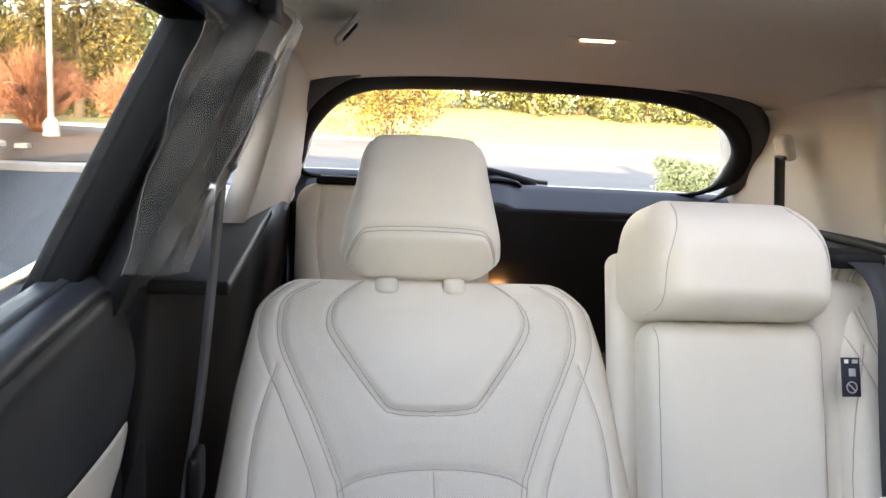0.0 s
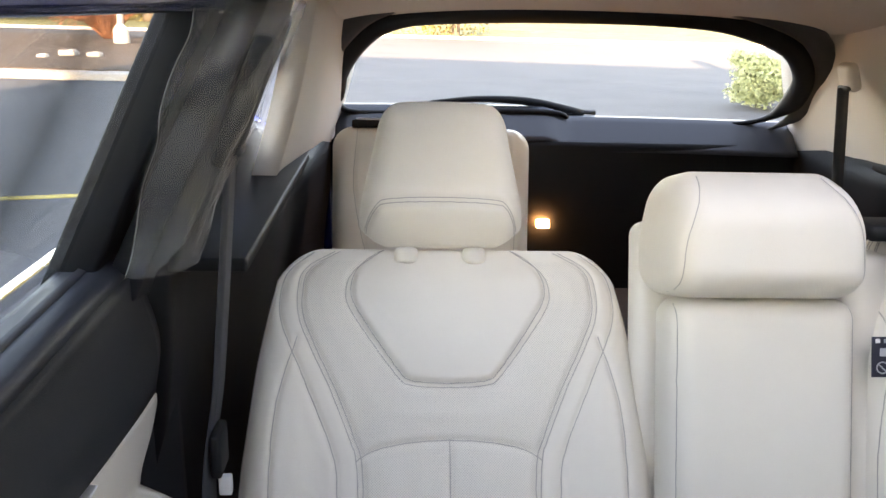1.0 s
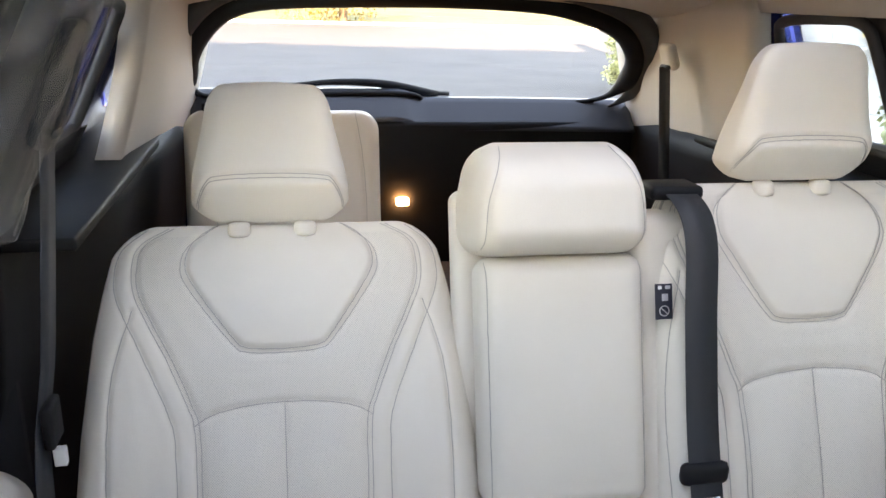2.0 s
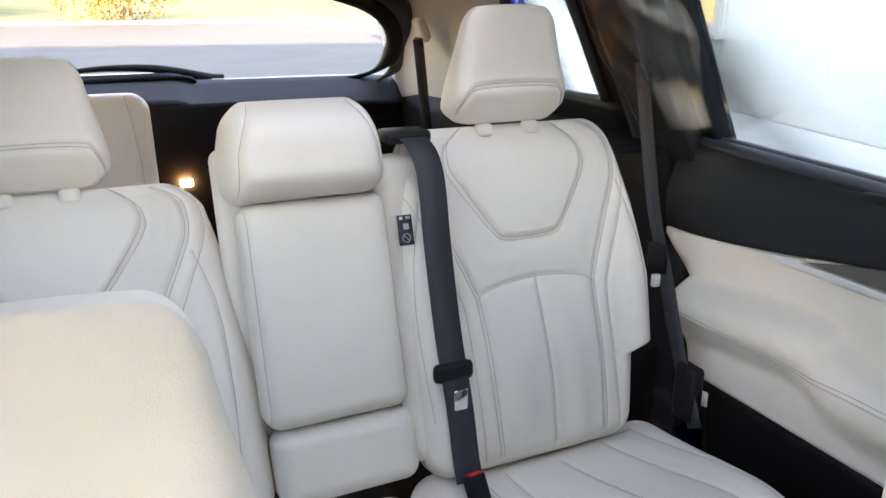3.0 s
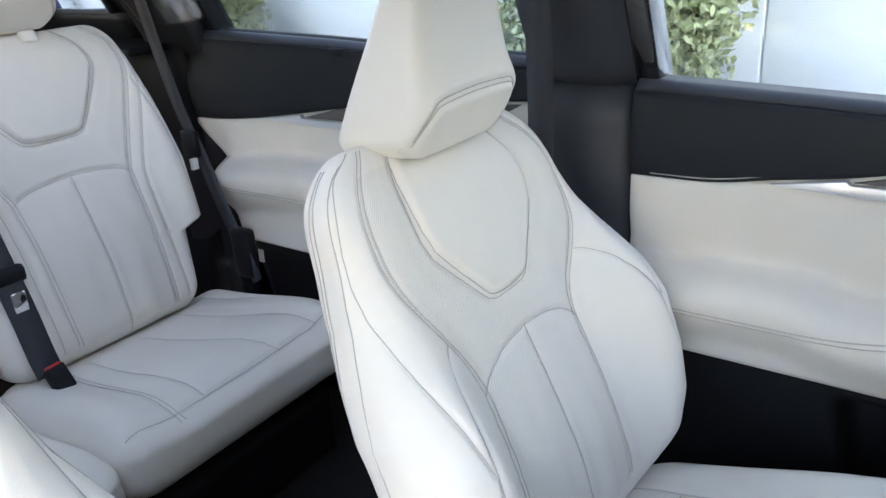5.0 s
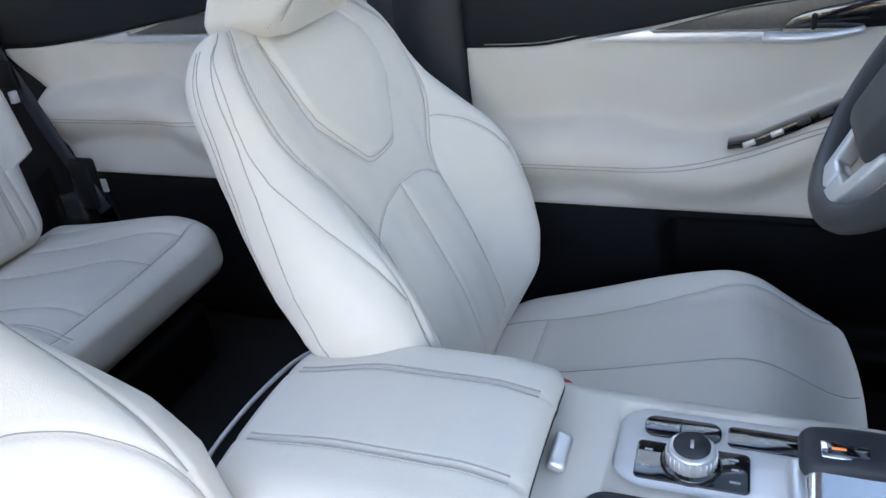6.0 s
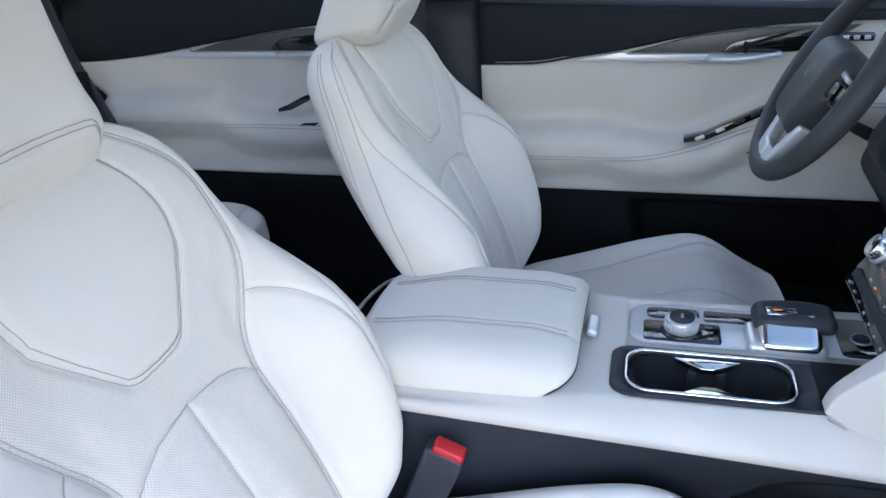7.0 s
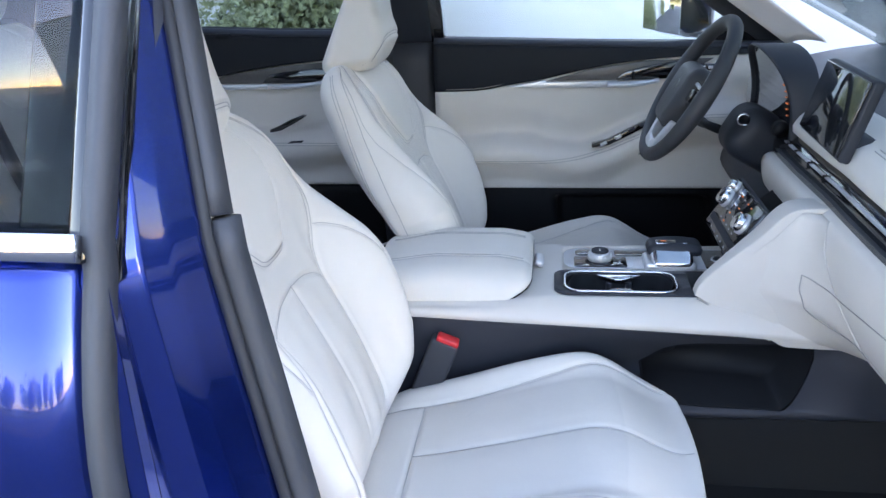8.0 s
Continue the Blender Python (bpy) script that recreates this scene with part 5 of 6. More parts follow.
part("lower_trim", panel(steps(-1.05, -0.056, 80), lambda y: 0.44, lambda y: 0.812, lambda y, z: (pocket(y, z), y, z), 0.05, 40), M_PLASTIC, FD, "black lower trim with map pocket")
part("silver_strip", prism([(-0.274, 1.1085), (-0.377, 1.127), (-0.382, 1.121), (-0.58, 1.121), (-0.58, 1.103), (-0.377, 1.104)], "x", 0.790, 0.81, 0.002), M_SATIN, FD, "satin silver strip")
part("grey_inlay", prism([(-0.384, 1.1235), (-0.58, 1.1235), (-0.76, 1.13), (-0.84, 1.18), (-0.651, 1.175), (-0.512, 1.156)], "x", 0.795, 0.812, 0.002), M_WOODGREY, FD, "grey brushed inlay")
part("handle_bowl", prism(smoothed([(-0.575, 1.124), (-0.605, 1.148), (-0.70, 1.168), (-0.765, 1.172), (-0.752, 1.135), (-0.70, 1.125), (-0.575, 1.124)], 4)[:-1], "x", 0.791, 0.80, 0.002), M_PIANO, FD)
part("lock_knob", box((0.012, 0.008, 0.024), (0.788, -0.622, 1.136), 0.003), M_PLASTIC, FD)
part("handle", tube([(0.790 - 0.014 * math.sin(u * 3.14), -0.553 - 0.14 * u, 1.112 + 0.010 * u * u) for u in steps(0, 1, 12)], list(np.linspace(0.009, 0.0065, 13)), 8), M_SATIN, FD, "satin silver door handle")
sw_plate = [(-0.512, 0.940), (-0.56, 0.948), (-0.60, 0.968), (-0.675, 1.008), (-0.675, 1.024), (-0.60, 0.986), (-0.555, 0.962), (-0.512, 0.951)]
plate = part("switch_plate", prism(sw_plate, "x", 0.742, 0.77, 0.002), M_PIANO, FD)
for y, z in [(-0.545, 0.953), (-0.585, 0.9725), (-0.622, 0.992), (-0.652, 1.008)]:
    part("window_switch", box((0.008, 0.020, 0.009), (0, 0, 0), 0.002), M_SATIN if y > -0.6 else M_GREYPL, plate, at=pose(0.740, y, z, -27, 0, 0))
part("memory_switch", box((0.012, 0.07, 0.018), (0.792, -0.83, 1.156), 0.006), M_PIANO, FD)
for i in range(3):
    part("memory_button", box((0.004, 0.012, 0.008), (0.785, -0.81 - 0.02 * i, 1.156), 0.002), M_SATIN, FD)
part("door_pull", prism([(-0.62, 0.915), (-0.70, 0.93), (-0.74, 0.965), (-0.66, 0.945)], "x", 0.742, 0.76, 0.003), M_PLASTIC, FD)

MIRROR = thing("door_mirror", "dark door mirror outside the driver window", "mirror", pose(1.02, -0.80, 1.275, 0, 0, 25))
part("housing", pillow((0.24, 0.12, 0.16), (16, 10, 12), 0.05), M_PIANO, MIRROR)
part("mirror_glass", box((0.20, 0.004, 0.13), (0, 0.062, 0), 0.002), material("mirror", (0.9, 0.9, 0.9), 0.02, 1.0, vary=0.0), MIRROR)
part("foot", box((0.12, 0.06, 0.04), (-0.11, -0.01, -0.06), 0.015), M_PIANO, MIRROR)

# ---- ceiling details ----
LAMP = thing("ceiling_lamp", "lit warm ceiling lamp in a pale bezel", "ceiling lamp", pose(-0.005, 1.655, 1.668, 3, 0, 0))
part("bezel", box((0.14, 0.075, 0.012), (0, 0, 0), 0.004), M_PILLAR, LAMP)
part("lens", box((0.075, 0.045, 0.012), (0, 0, -0.004), 0.004), glow("warm_lamp", (1.0, 0.72, 0.45), 14.0), LAMP, "glowing warm lens")
for s in (-1,):
    V = thing("ceiling_vent", "small slotted air vent in the headliner", "vent", pose(s * 0.528, 1.46, 1.628, 0, s * 50, 0), "ceiling vents")
    part("plate", box((0.062, 0.10, 0.010), (0, 0, 0), 0.003), M_PILLAR, V)
    for i in range(5):
        part("slat", box((0.036, 0.005, 0.008), (0, -0.022 + 0.012 * i, -0.0045), 0.001), M_PLASTIC, V)

# ---- console ----
CX = 0.035
CON = thing("centre_console", "cream leather centre console with armrest lid and cup holders", "console")


def con_section(y):
    """Half width at the foot and at the top, and the top's height, of the console along the car."""
    return (lin(y, [(-1.0, 0.19), (-0.75, 0.18), (-0.30, 0.176), (-0.03, 0.172)]), lin(y, [(-1.0, 0.15), (-0.72, 0.140), (-0.40, 0.146), (-0.30, 0.157), (-0.03, 0.157)]), lin(y, [(-1.0, 0.872), (-0.72, 0.868), (-0.38, 0.866), (-0.03, 0.850)]))


verts, faces = [], []
con_ys = steps(-1.0, -0.03, 30)
for y in con_ys:
    f, t, z = con_section(y)
    low = lin(y, [(-1.0, 0.795), (-0.738, 0.811), (-0.45, 0.822), (-0.03, 0.836)])
    prof = [(-f, low), (-f + 0.004, low + 0.010), (-(f + t) / 2, (low + z) / 2 + 0.006), (-t - 0.004, z - 0.010), (-t + 0.006, z - 0.002), (-t + 0.018, z), (t - 0.018, z), (t - 0.006, z - 0.002), (t + 0.004, z - 0.010), ((f + t) / 2, (low + z) / 2 + 0.006), (f - 0.004, low + 0.010), (f, low)]
    verts += [(CX + x, y, zz) for x, zz in prof]
m = 12
for i in range(len(con_ys) - 1):
    for j in range(m):
        k = (j + 1) % m
        faces.append((i * m + j, i * m + k, (i + 1) * m + k, (i + 1) * m + j))
faces += [tuple(range(m)), tuple(range((len(con_ys) - 1) * m, len(con_ys) * m))[::-1]]
top = part("upper_body", (verts, faces), M_DOORSKIN, CON, "cream leather console body")
carve(top, part("cutter", prism(round_rect(-0.093, 0.012, -0.644, -0.421, 0.03), "z", 0.80, 0.95), M_PLASTIC))
carve(top, part("cutter", prism(round_rect(0.036, 0.160, -0.99, -0.424, 0.034), "z", 0.852, 0.95), M_PLASTIC))
flank = part("lower_body", prism([(-0.03, 0.60), (-0.03, 0.835), (-0.45, 0.822), (-1.05, 0.79), (-1.05, 0.62)], "x", CX - 0.158, CX + 0.158, 0.01), M_FLANK, CON, "slate grey console flank")
RECESS = smoothed([(-0.567, 0.742), (-0.638, 0.779), (-0.79, 0.784), (-0.885, 0.780), (-0.858, 0.654), (-0.80, 0.640), (-0.60, 0.655), (-0.567, 0.742)], 4)[:-1]
carve(flank, part("cutter", prism(RECESS, "x", CX - 0.20, CX - 0.03), M_PLASTIC))
# the recess's deep shade is put into a darker lining
lining = part("storage_shade_lining", prism(RECESS, "x", CX - 0.156, CX - 0.032), M_PLASTIC, CON, "open storage recess, its shade put into a black lining")
carve(lining, part("cutter", prism([(-0.73 + (y + 0.73) * 0.97, 0.715 + (z - 0.715) * 0.94) for y, z in RECESS], "x", CX - 0.20, CX - 0.038), M_PLASTIC))
part("tunnel_carpet", prism([(-0.03, 0.43), (-0.03, 0.605), (-1.05, 0.625), (-1.36, 0.60), (-1.36, 0.43)], "x", CX - 0.150, CX + 0.150, 0.012), M_CARPET, CON, "black carpet on the tunnel")
carve(flank, part("cutter", prism(round_rect(-0.093, 0.012, -0.644, -0.421, 0.03), "z", 0.745, 0.95), M_PLASTIC))


def lid_shape(p):
    x, y, z = p.T
    w = 1 - 0.10 * smooth(y, 0.02, 0.17)
    z2 = z + 0.012 * (1 - (x / 0.14) ** 2) - 0.018 * smooth(y, 0.02, 0.16) - 0.010 * smooth(-y, 0.09, 0.165)
    x2 = x * w * (1 + 0.05 * smooth(-z, -0.02, 0.03))
    for line in (-0.064, 0.064):
        z2 = z2 - (z > 0) * 0.0035 * np.exp(-((x - line) / 0.004) ** 2)
    # the front edge leans back towards its foot
    return np.stack([x2, y + 0.050 * smooth(-z, -0.026, 0.026) * smooth(-y, 0.0, 0.14), z2], 1)


part("armrest_lid", pillow((0.292, 0.335, 0.072), (70, 60, 16), (0.045, 0.026, 0.030), lid_shape), M_LEATHER, CON, "padded cream leather armrest lid", pose(CX, -0.198, 0.8735))
# a dark copy of the lid, added just below it to draw the gap
part("lid_gap", pillow((0.290, 0.335, 0.068), (50, 40, 10), (0.045, 0.026, 0.030), lid_shape), M_PLASTIC, CON, "dark gap round the lid", pose(CX, -0.1998, 0.8715))
for dx in (-0.069, -0.059, 0.059, 0.069):
    part("stitching", tube([(CX + dx * (1 - 0.10 * float(smooth(np.float64(v), 0.02, 0.17))), -0.198 + v, 0.8735 + 0.036 + 0.012 * (1 - (dx / 0.14) ** 2) - 0.018 * float(smooth(np.float64(v), 0.02, 0.16)) - 0.010 * float(smooth(np.float64(-v), 0.09, 0.165)) - 0.0005) for v in steps(-0.145, 0.14, 24)], 0.0011, 5), M_STITCH, CON)
part("latch", pillow((0.05, 0.02, 0.014), (12, 6, 6), 0.006), M_SATIN, CON, "satin silver latch", pose(CX + 0.02, -0.373, 0.876, 20, 0, 0))
part("hinge_cover", tube([(CX + 0.15 * math.cos(a), -0.028 + 0.035 * math.sin(a), 0.860) for a in steps(0, math.pi, 14)], 0.003, 6), M_SATIN, CON)
part("rear_face", box((0.27, 0.03, 0.32), (CX, -0.022, 0.66), 0.012), M_PLASTIC, CON)
plate = part("silver_plate", prism(round_rect(0.037, 0.159, -0.985, -0.425, 0.034), "z", 0.845, 0.862), M_PALESILVER, CON, "pale silver control plate")
cup = part("cup_surround", prism(round_rect(-0.097, 0.019, -0.80, -0.404, 0.026), "z", 0.866, 0.8705, 0.001), M_GREYPL, CON)
carve(cup, part("cutter", prism(round_rect(-0.087, 0.006, -0.638, -0.427, 0.03), "z", 0.80, 0.95), M_PLASTIC))
part("cup_ring", tube([(x, y, 0.872) for x, y in round_rect(-0.089, 0.008, -0.640, -0.425, 0.03)], 0.0026, 8, True), M_CHROME, CON, "chrome cup holder ring")
well = part("cup_well", prism(round_rect(-0.0925, 0.0115, -0.6435, -0.4215, 0.03), "z", 0.746, 0.866), M_PLASTIC, CON, "deep black cup holder")
for cy in (-0.480, -0.585):
    carve(well, part("cutter", drum(0.047, 0.3, pose(-0.0405, cy, 0.75 + 0.155), 40), M_PLASTIC))
carve(well, part("cutter", box((0.05, 0.12, 0.3), (-0.0405, -0.533, 0.905), 0), M_PLASTIC))
for s, cyy in ((1, 0.004), (-1, -0.085)):
    part("chrome_web", prism([(cyy, -0.488), (cyy - s * 0.024, -0.524), (cyy - s * 0.024, -0.542), (cyy, -0.580)], "z", 0.858, 0.868, 0.002), M_CHROME, CON)
for cy, dx in ((-0.455, -0.002), (-0.61, -0.004), (-0.515, -0.010), (-0.552, -0.010)):
    part("cup_tab", box((0.008, 0.014, 0.024), (dx - (0.08 if cy in (-0.455, -0.61) else 0.0), cy, 0.845), 0.003), M_GREYPL, CON)
part("tray_mat", box((0.085, 0.12, 0.004), (-0.03, -0.725, 0.872), 0.001), M_PLASTIC, CON)

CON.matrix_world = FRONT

# controls on the plate
panelk = part("knob_panel", prism(round_rect(0.052, 0.106, -0.556, -0.446, 0.006), "z", 0.860, 0.8645, 0.001), M_PIANO, CON)
part("upper_buttons", prism(round_rect(0.116, 0.147, -0.528, -0.450, 0.012), "z", 0.860, 0.8645, 0.001), M_PIANO, CON)
part("button_split", box((0.026, 0.0015, 0.0006), (0.131, -0.487, 0.8648), 0), M_GREYPL, CON)
part("long_slot", prism(round_rect(0.116, 0.147, -0.66, -0.534, 0.006), "z", 0.860, 0.8638, 0.001), M_PIANO, CON)
knob = part("drive_knob", drum(0.0245, 0.022, pose(0.081, -0.500, 0.876), 40, 0.023, 0.003), M_SATIN, CON, "knurled satin selector knob")
part("knob_top", drum(0.018, 0.003, pose(0.081, -0.500, 0.8885), 36), M_GREYPL, knob)
part("knob_mark", box((0.012, 0.0035, 0.0006), (0.081, -0.500, 0.8902), 0), M_MARK, knob)
part("knob_collar", drum(0.031, 0.006, pose(0.081, -0.500, 0.866), 40, 0.028), M_PIANO, knob)
for i in range(28):
    a = 2 * math.pi * i / 28
    part("knurl", box((0.0014, 0.0014, 0.016), (0.081 + 0.0245 * math.cos(a), -0.500 + 0.0245 * math.sin(a), 0.875), 0), M_SATIN, knob)
for x, y, w in [(0.092, -0.458, 0.008), (0.068, -0.458, 0.010), (0.095, -0.540, 0.010), (0.081, -0.542, 0.007), (0.064, -0.542, 0.010), (0.132, -0.47, 0.008), (0.13, -0.508, 0.006)]:
    part("button_mark", box((0.0025, w, 0.0006), (x, y, 0.8648), 0), M_MARK, panelk)
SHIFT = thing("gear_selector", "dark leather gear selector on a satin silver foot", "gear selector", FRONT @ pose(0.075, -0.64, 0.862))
part("foot", pillow((0.07, 0.105, 0.022), (14, 18, 6), 0.009), M_SATIN, SHIFT, at=pose(-0.012, 0.0, 0.010))
part("skirt", pillow((0.050, 0.085, 0.03), (12, 14, 6), 0.012), M_CHROME, SHIFT, at=pose(-0.022, -0.004, 0.018, 0, -25, 0))
part("grip", pillow((0.060, 0.112, 0.027), (18, 24, 8), 0.014, lambda p: p + np.stack([0 * p[:, 0], 0 * p[:, 0], 0.006 * np.cos(p[:, 1] * 26)], 1)), M_GREYPL, SHIFT, at=pose(0.014, -0.012, 0.031))
part("display", box((0.022, 0.062, 0.003), (0.004, -0.004, 0.0480), 0.001), M_CHROME, SHIFT)
part("display_glass", box((0.016, 0.036, 0.003), (0.004, 0.004, 0.0492), 0.001), M_SCREEN, SHIFT)
amber = glow("amber_print", (1.0, 0.30, 0.09), 0.03)
part("gear_mark", box((0.003, 0.012, 0.001), (0.004, 0.012, 0.0508), 0), amber, SHIFT)
part("park_button", drum(0.012, 0.006, pose(0.015, -0.105, 0.006), 28, 0.011, 0.001), M_GREYPL, SHIFT)
part("park_ring", tube([(0.015 + 0.014 * math.cos(a), -0.105 + 0.014 * math.sin(a), 0.006) for a in [2 * math.pi * i / 30 for i in range(30)]], 0.0018, 6, True), M_SATIN, SHIFT)
part("black_field", prism(round_rect(-0.026, 0.078, -0.30, -0.075, 0.01), "z", -0.002, 0.0015), M_PIANO, SHIFT)

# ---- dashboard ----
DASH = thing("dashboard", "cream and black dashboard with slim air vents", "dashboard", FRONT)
xs = steps(-0.78, 0.235, 44)


def loft(prof, xs_, bend):
    """A profile of (y, z) carried across the car; bend(x, y, z) shapes it on the way."""
    verts, faces, n = [], [], len(prof)
    for x in xs_:
        verts += [bend(x, y, z) for y, z in prof]
    for i in range(len(xs_) - 1):
        for j in range(n):
            k = (j + 1) % n
            faces.append((i * n + j, i * n + k, (i + 1) * n + k, (i + 1) * n + j))
    faces += [tuple(range(n)), tuple(range((len(xs_) - 1) * n, len(xs_) * n))[::-1]]
    return verts, faces


def sweep(x, y, z):
    """The dash runs back towards its ends and sinks a little towards the passenger's door."""
    return (x, y - 0.05 * ((x - 0.05) / 0.8) ** 2, z - 0.06 * max(0.0, -x - 0.1))


pad = smoothed([(-1.01, 1.172), (-0.96, 1.163), (-0.917, 1.150), (-0.898, 1.130), (-0.895, 1.116), (-0.903, 1.104), (-0.95, 1.098), (-1.03, 1.098), (-1.05, 1.14), (-1.01, 1.172)], 4)[:-1]
part("upper_pad", loft(pad, xs, sweep), M_LEATHER, DASH, "stitched cream leather pad")
for o in (0.0, 0.008):
    part("stitching", tube([sweep(x, -0.931 - o, 1.1557 + o * 0.3) for x in steps(-0.76, -0.12, 30)], 0.0011, 5), M_STITCH, DASH)
vent = [(-0.908, 1.102), (-0.866, 1.058), (-0.95, 1.050), (-0.97, 1.102)]
part("vent_channel", loft(vent, xs, sweep), M_PIANO, DASH, "gloss black vent channel")
for k, (y, z) in enumerate(((-0.886, 1.085), (-0.870, 1.068))):
    part("vent_slat", loft([(y, z + 0.0012), (y, z - 0.0012), (y - 0.03, z - 0.0025), (y - 0.03, z + 0.0025)], xs, sweep), M_GREYPL if k else M_SATIN, DASH, "slim bright vent slat" if k == 0 else "")
for x in (-0.70, -0.62, -0.54, -0.04, 0.05, 0.14, 0.2):
    part("vent_fin", box((0.002, 0.02, 0.024), sweep(x, -0.892, 1.078), 0.0005), M_PLASTIC, DASH)
fascia = smoothed([(-0.868, 1.060), (-0.852, 1.046), (-0.845, 1.01), (-0.852, 0.955), (-0.880, 0.89), (-0.935, 0.83), (-1.02, 0.80), (-1.10, 0.80), (-1.08, 0.9), (-0.96, 1.058), (-0.868, 1.060)], 5)[:-1]
part("fascia", loft(fascia, steps(-0.78, CX - 0.145, 30), sweep), M_DOORSKIN, DASH, "cream leather fascia and glovebox")
WX = CX - 0.172


def corner(x, z):
    """The depth of the fascia at (x, z), with the hollow corner that carries it into the console's flank."""
    f = lin(z, [(0.80, -0.985), (0.83, -0.932), (0.89, -0.877), (0.955, -0.849), (1.01, -0.842), (1.06, -0.850)])
    w = lin(z, [(0.80, -0.815), (0.84, -0.745), (0.90, -0.700), (0.95, -0.735), (1.0, -0.782), (1.035, -0.808), (1.06, -0.83)])
    rx, ry = 0.85 * (w - f) + 0.02, w - f
    k = min(1.0, max(0.0, (x - WX + rx) / rx))
    return f + ry * (1 - math.sqrt(1 - k * k))


def wing_in(y):
    """How far the wing's flank draws in towards its tip, to lie on the console."""
    return 0.032 * float(smooth(np.float64(y), -0.84, -0.66))


def swept(u, z):
    """A place on that corner; u runs from the console's flank out to the fascia."""
    f, w = corner(-9, z), corner(WX, z)
    rx = 0.85 * (w - f) + 0.02
    x = WX - rx * (1 - math.cos(u * math.pi / 2)) - 0.001 + wing_in(w) * math.cos(u * math.pi / 2)
    return sweep(x, w - (w - f) * math.sin(u * math.pi / 2), z)


part("fascia_corner", panel(steps(0, 1, 24), lambda u: 0.805, lambda u: 1.052, swept, 0.02, 24, (0.7, -0.7, 0)), M_DOORSKIN, DASH, "cream hollow corner that joins fascia and console")
for nm, pts in (("glovebox_line", [(-0.176, 0.955), (-0.184, 0.918), (-0.225, 0.878), (-0.385, 0.893), (-0.68, 0.905)]), ("glovebox_rim", [(-0.176, 0.955), (-0.25, 0.955), (-0.48, 0.992), (-0.70, 1.010)])):
    part(nm, tube([sweep(x, corner(x, z) + 0.0005, z) for x, z in smoothed(pts, 10)], 0.0010, 5), M_STITCH, DASH)
part("console_seam", tube([(WX - 0.0016 + wing_in(y), y, z) for y, z in smoothed([(-0.668, 0.869), (-0.73, 0.836), (-0.80, 0.799)], 6)], 0.0014, 5), M_STITCH, DASH)
part("under_dash", prism([(-1.0, 0.775), (-1.36, 0.80), (-1.36, 0.50), (-1.20, 0.46), (-1.05, 0.70)], "x", -0.78, 0.78, 0.02), M_GREYPL, DASH)
part("dash_top", prism([(-0.98, 1.165), (-1.15, 1.20), (-1.45, 1.235), (-1.45, 1.05), (-0.98, 1.09)], "x", -0.78, 0.80, 0.02), M_DASHTOP, DASH, "dark soft dash top")
part("dash_core", box((1.50, 0.40, 0.30), (0, -1.22, 0.93), 0.02), M_PLASTIC, DASH)
wing = smoothed([(-0.664, 0.874), (-0.676, 0.903), (-0.718, 0.950), (-0.765, 1.000), (-0.792, 1.035), (-0.820, 1.055), (-0.868, 1.058), (-0.95, 1.05), (-1.02, 0.95), (-1.02, 0.80), (-0.85, 0.785), (-0.80, 0.800), (-0.73, 0.838), (-0.664, 0.874)], 4)[:-1]
wing_mesh = prism(wing, "x", WX, CX - 0.112, 0.012, 4)
for v in wing_mesh.verts:
    if v.co.x < CX - 0.14:
        v.co.x += wing_in(v.co.y)
part("console_wing", wing_mesh, M_DOORSKIN, DASH, "cream wing that joins dash and console")
band = smoothed([(-0.872, 1.060), (-0.856, 1.057), (-0.846, 1.045), (-0.848, 1.015), (-0.858, 0.985), (-0.875, 0.975), (-0.92, 0.975), (-0.92, 1.056), (-0.872, 1.060)], 3)[:-1]
part("fascia_band", loft(band, steps(CX - 0.150, 0.242, 20), sweep), M_DOORSKIN, DASH, "cream leather band under the vents")
part("stack_core", prism([(-0.76, 0.86), (-0.80, 0.96), (-0.86, 1.01), (-1.0, 1.03), (-1.0, 0.86)], "x", CX - 0.115, CX + 0.115, 0.003), M_PLASTIC, DASH)
CLIM = thing("climate_panel", "black climate panel with silver knobs and amber marks", "control panel", pose(0.038, -0.785, 0.955, -58, 0, 0))
part("face", box((0.225, 0.112, 0.012), (0, 0, 0), 0.004), M_PIANO, CLIM)
part("edge", box((0.232, 0.120, 0.008), (0, 0, -0.004), 0.004), M_GREYPL, CLIM)
for x, y, r in [(-0.070, -0.010, 0.019), (0.082, -0.014, 0.019), (0.080, -0.042, 0.012)]:
    k = part("knob", drum(r, 0.022, pose(x, y, 0.015), 36, r * 0.9, 0.003), M_CHROME, CLIM, "polished silver knob")
    part("knob_skirt", drum(r * 1.12, 0.008, pose(x, y, 0.008), 36), M_SATIN, k)
cr = random.Random(4)
for i in range(5):
    for j in range(4):
        part("print_mark", box((0.005 + 0.004 * cr.random(), 0.0025, 0.0008), (-0.05 + 0.025 * i, -0.040 + 0.020 * j, 0.0065), 0), amber if cr.random() < 0.3 else M_MARK, CLIM)
part("button_bar", box((0.20, 0.014, 0.004), (0, 0.034, 0.006), 0.001), M_GREYPL, CLIM)
for i in range(7):
    part("print_mark", box((0.006, 0.003, 0.0008), (-0.09 + 0.03 * i, 0.049, 0.0065), 0), M_MARK, CLIM)

SCREEN = thing("touch_screen", "tall black touch screen standing on the dash", "screen", pose(0.023, -0.932, 1.180, 16, 0, -2.7))
part("casing", box((0.266, 0.022, 0.146), (0, -0.013, 0), 0.006), M_GREYPL, SCREEN)
part("screen_glass", box((0.256, 0.006, 0.134), (0, 0.0, 0), 0.002), M_SCREEN, SCREEN, "dark glossy screen")
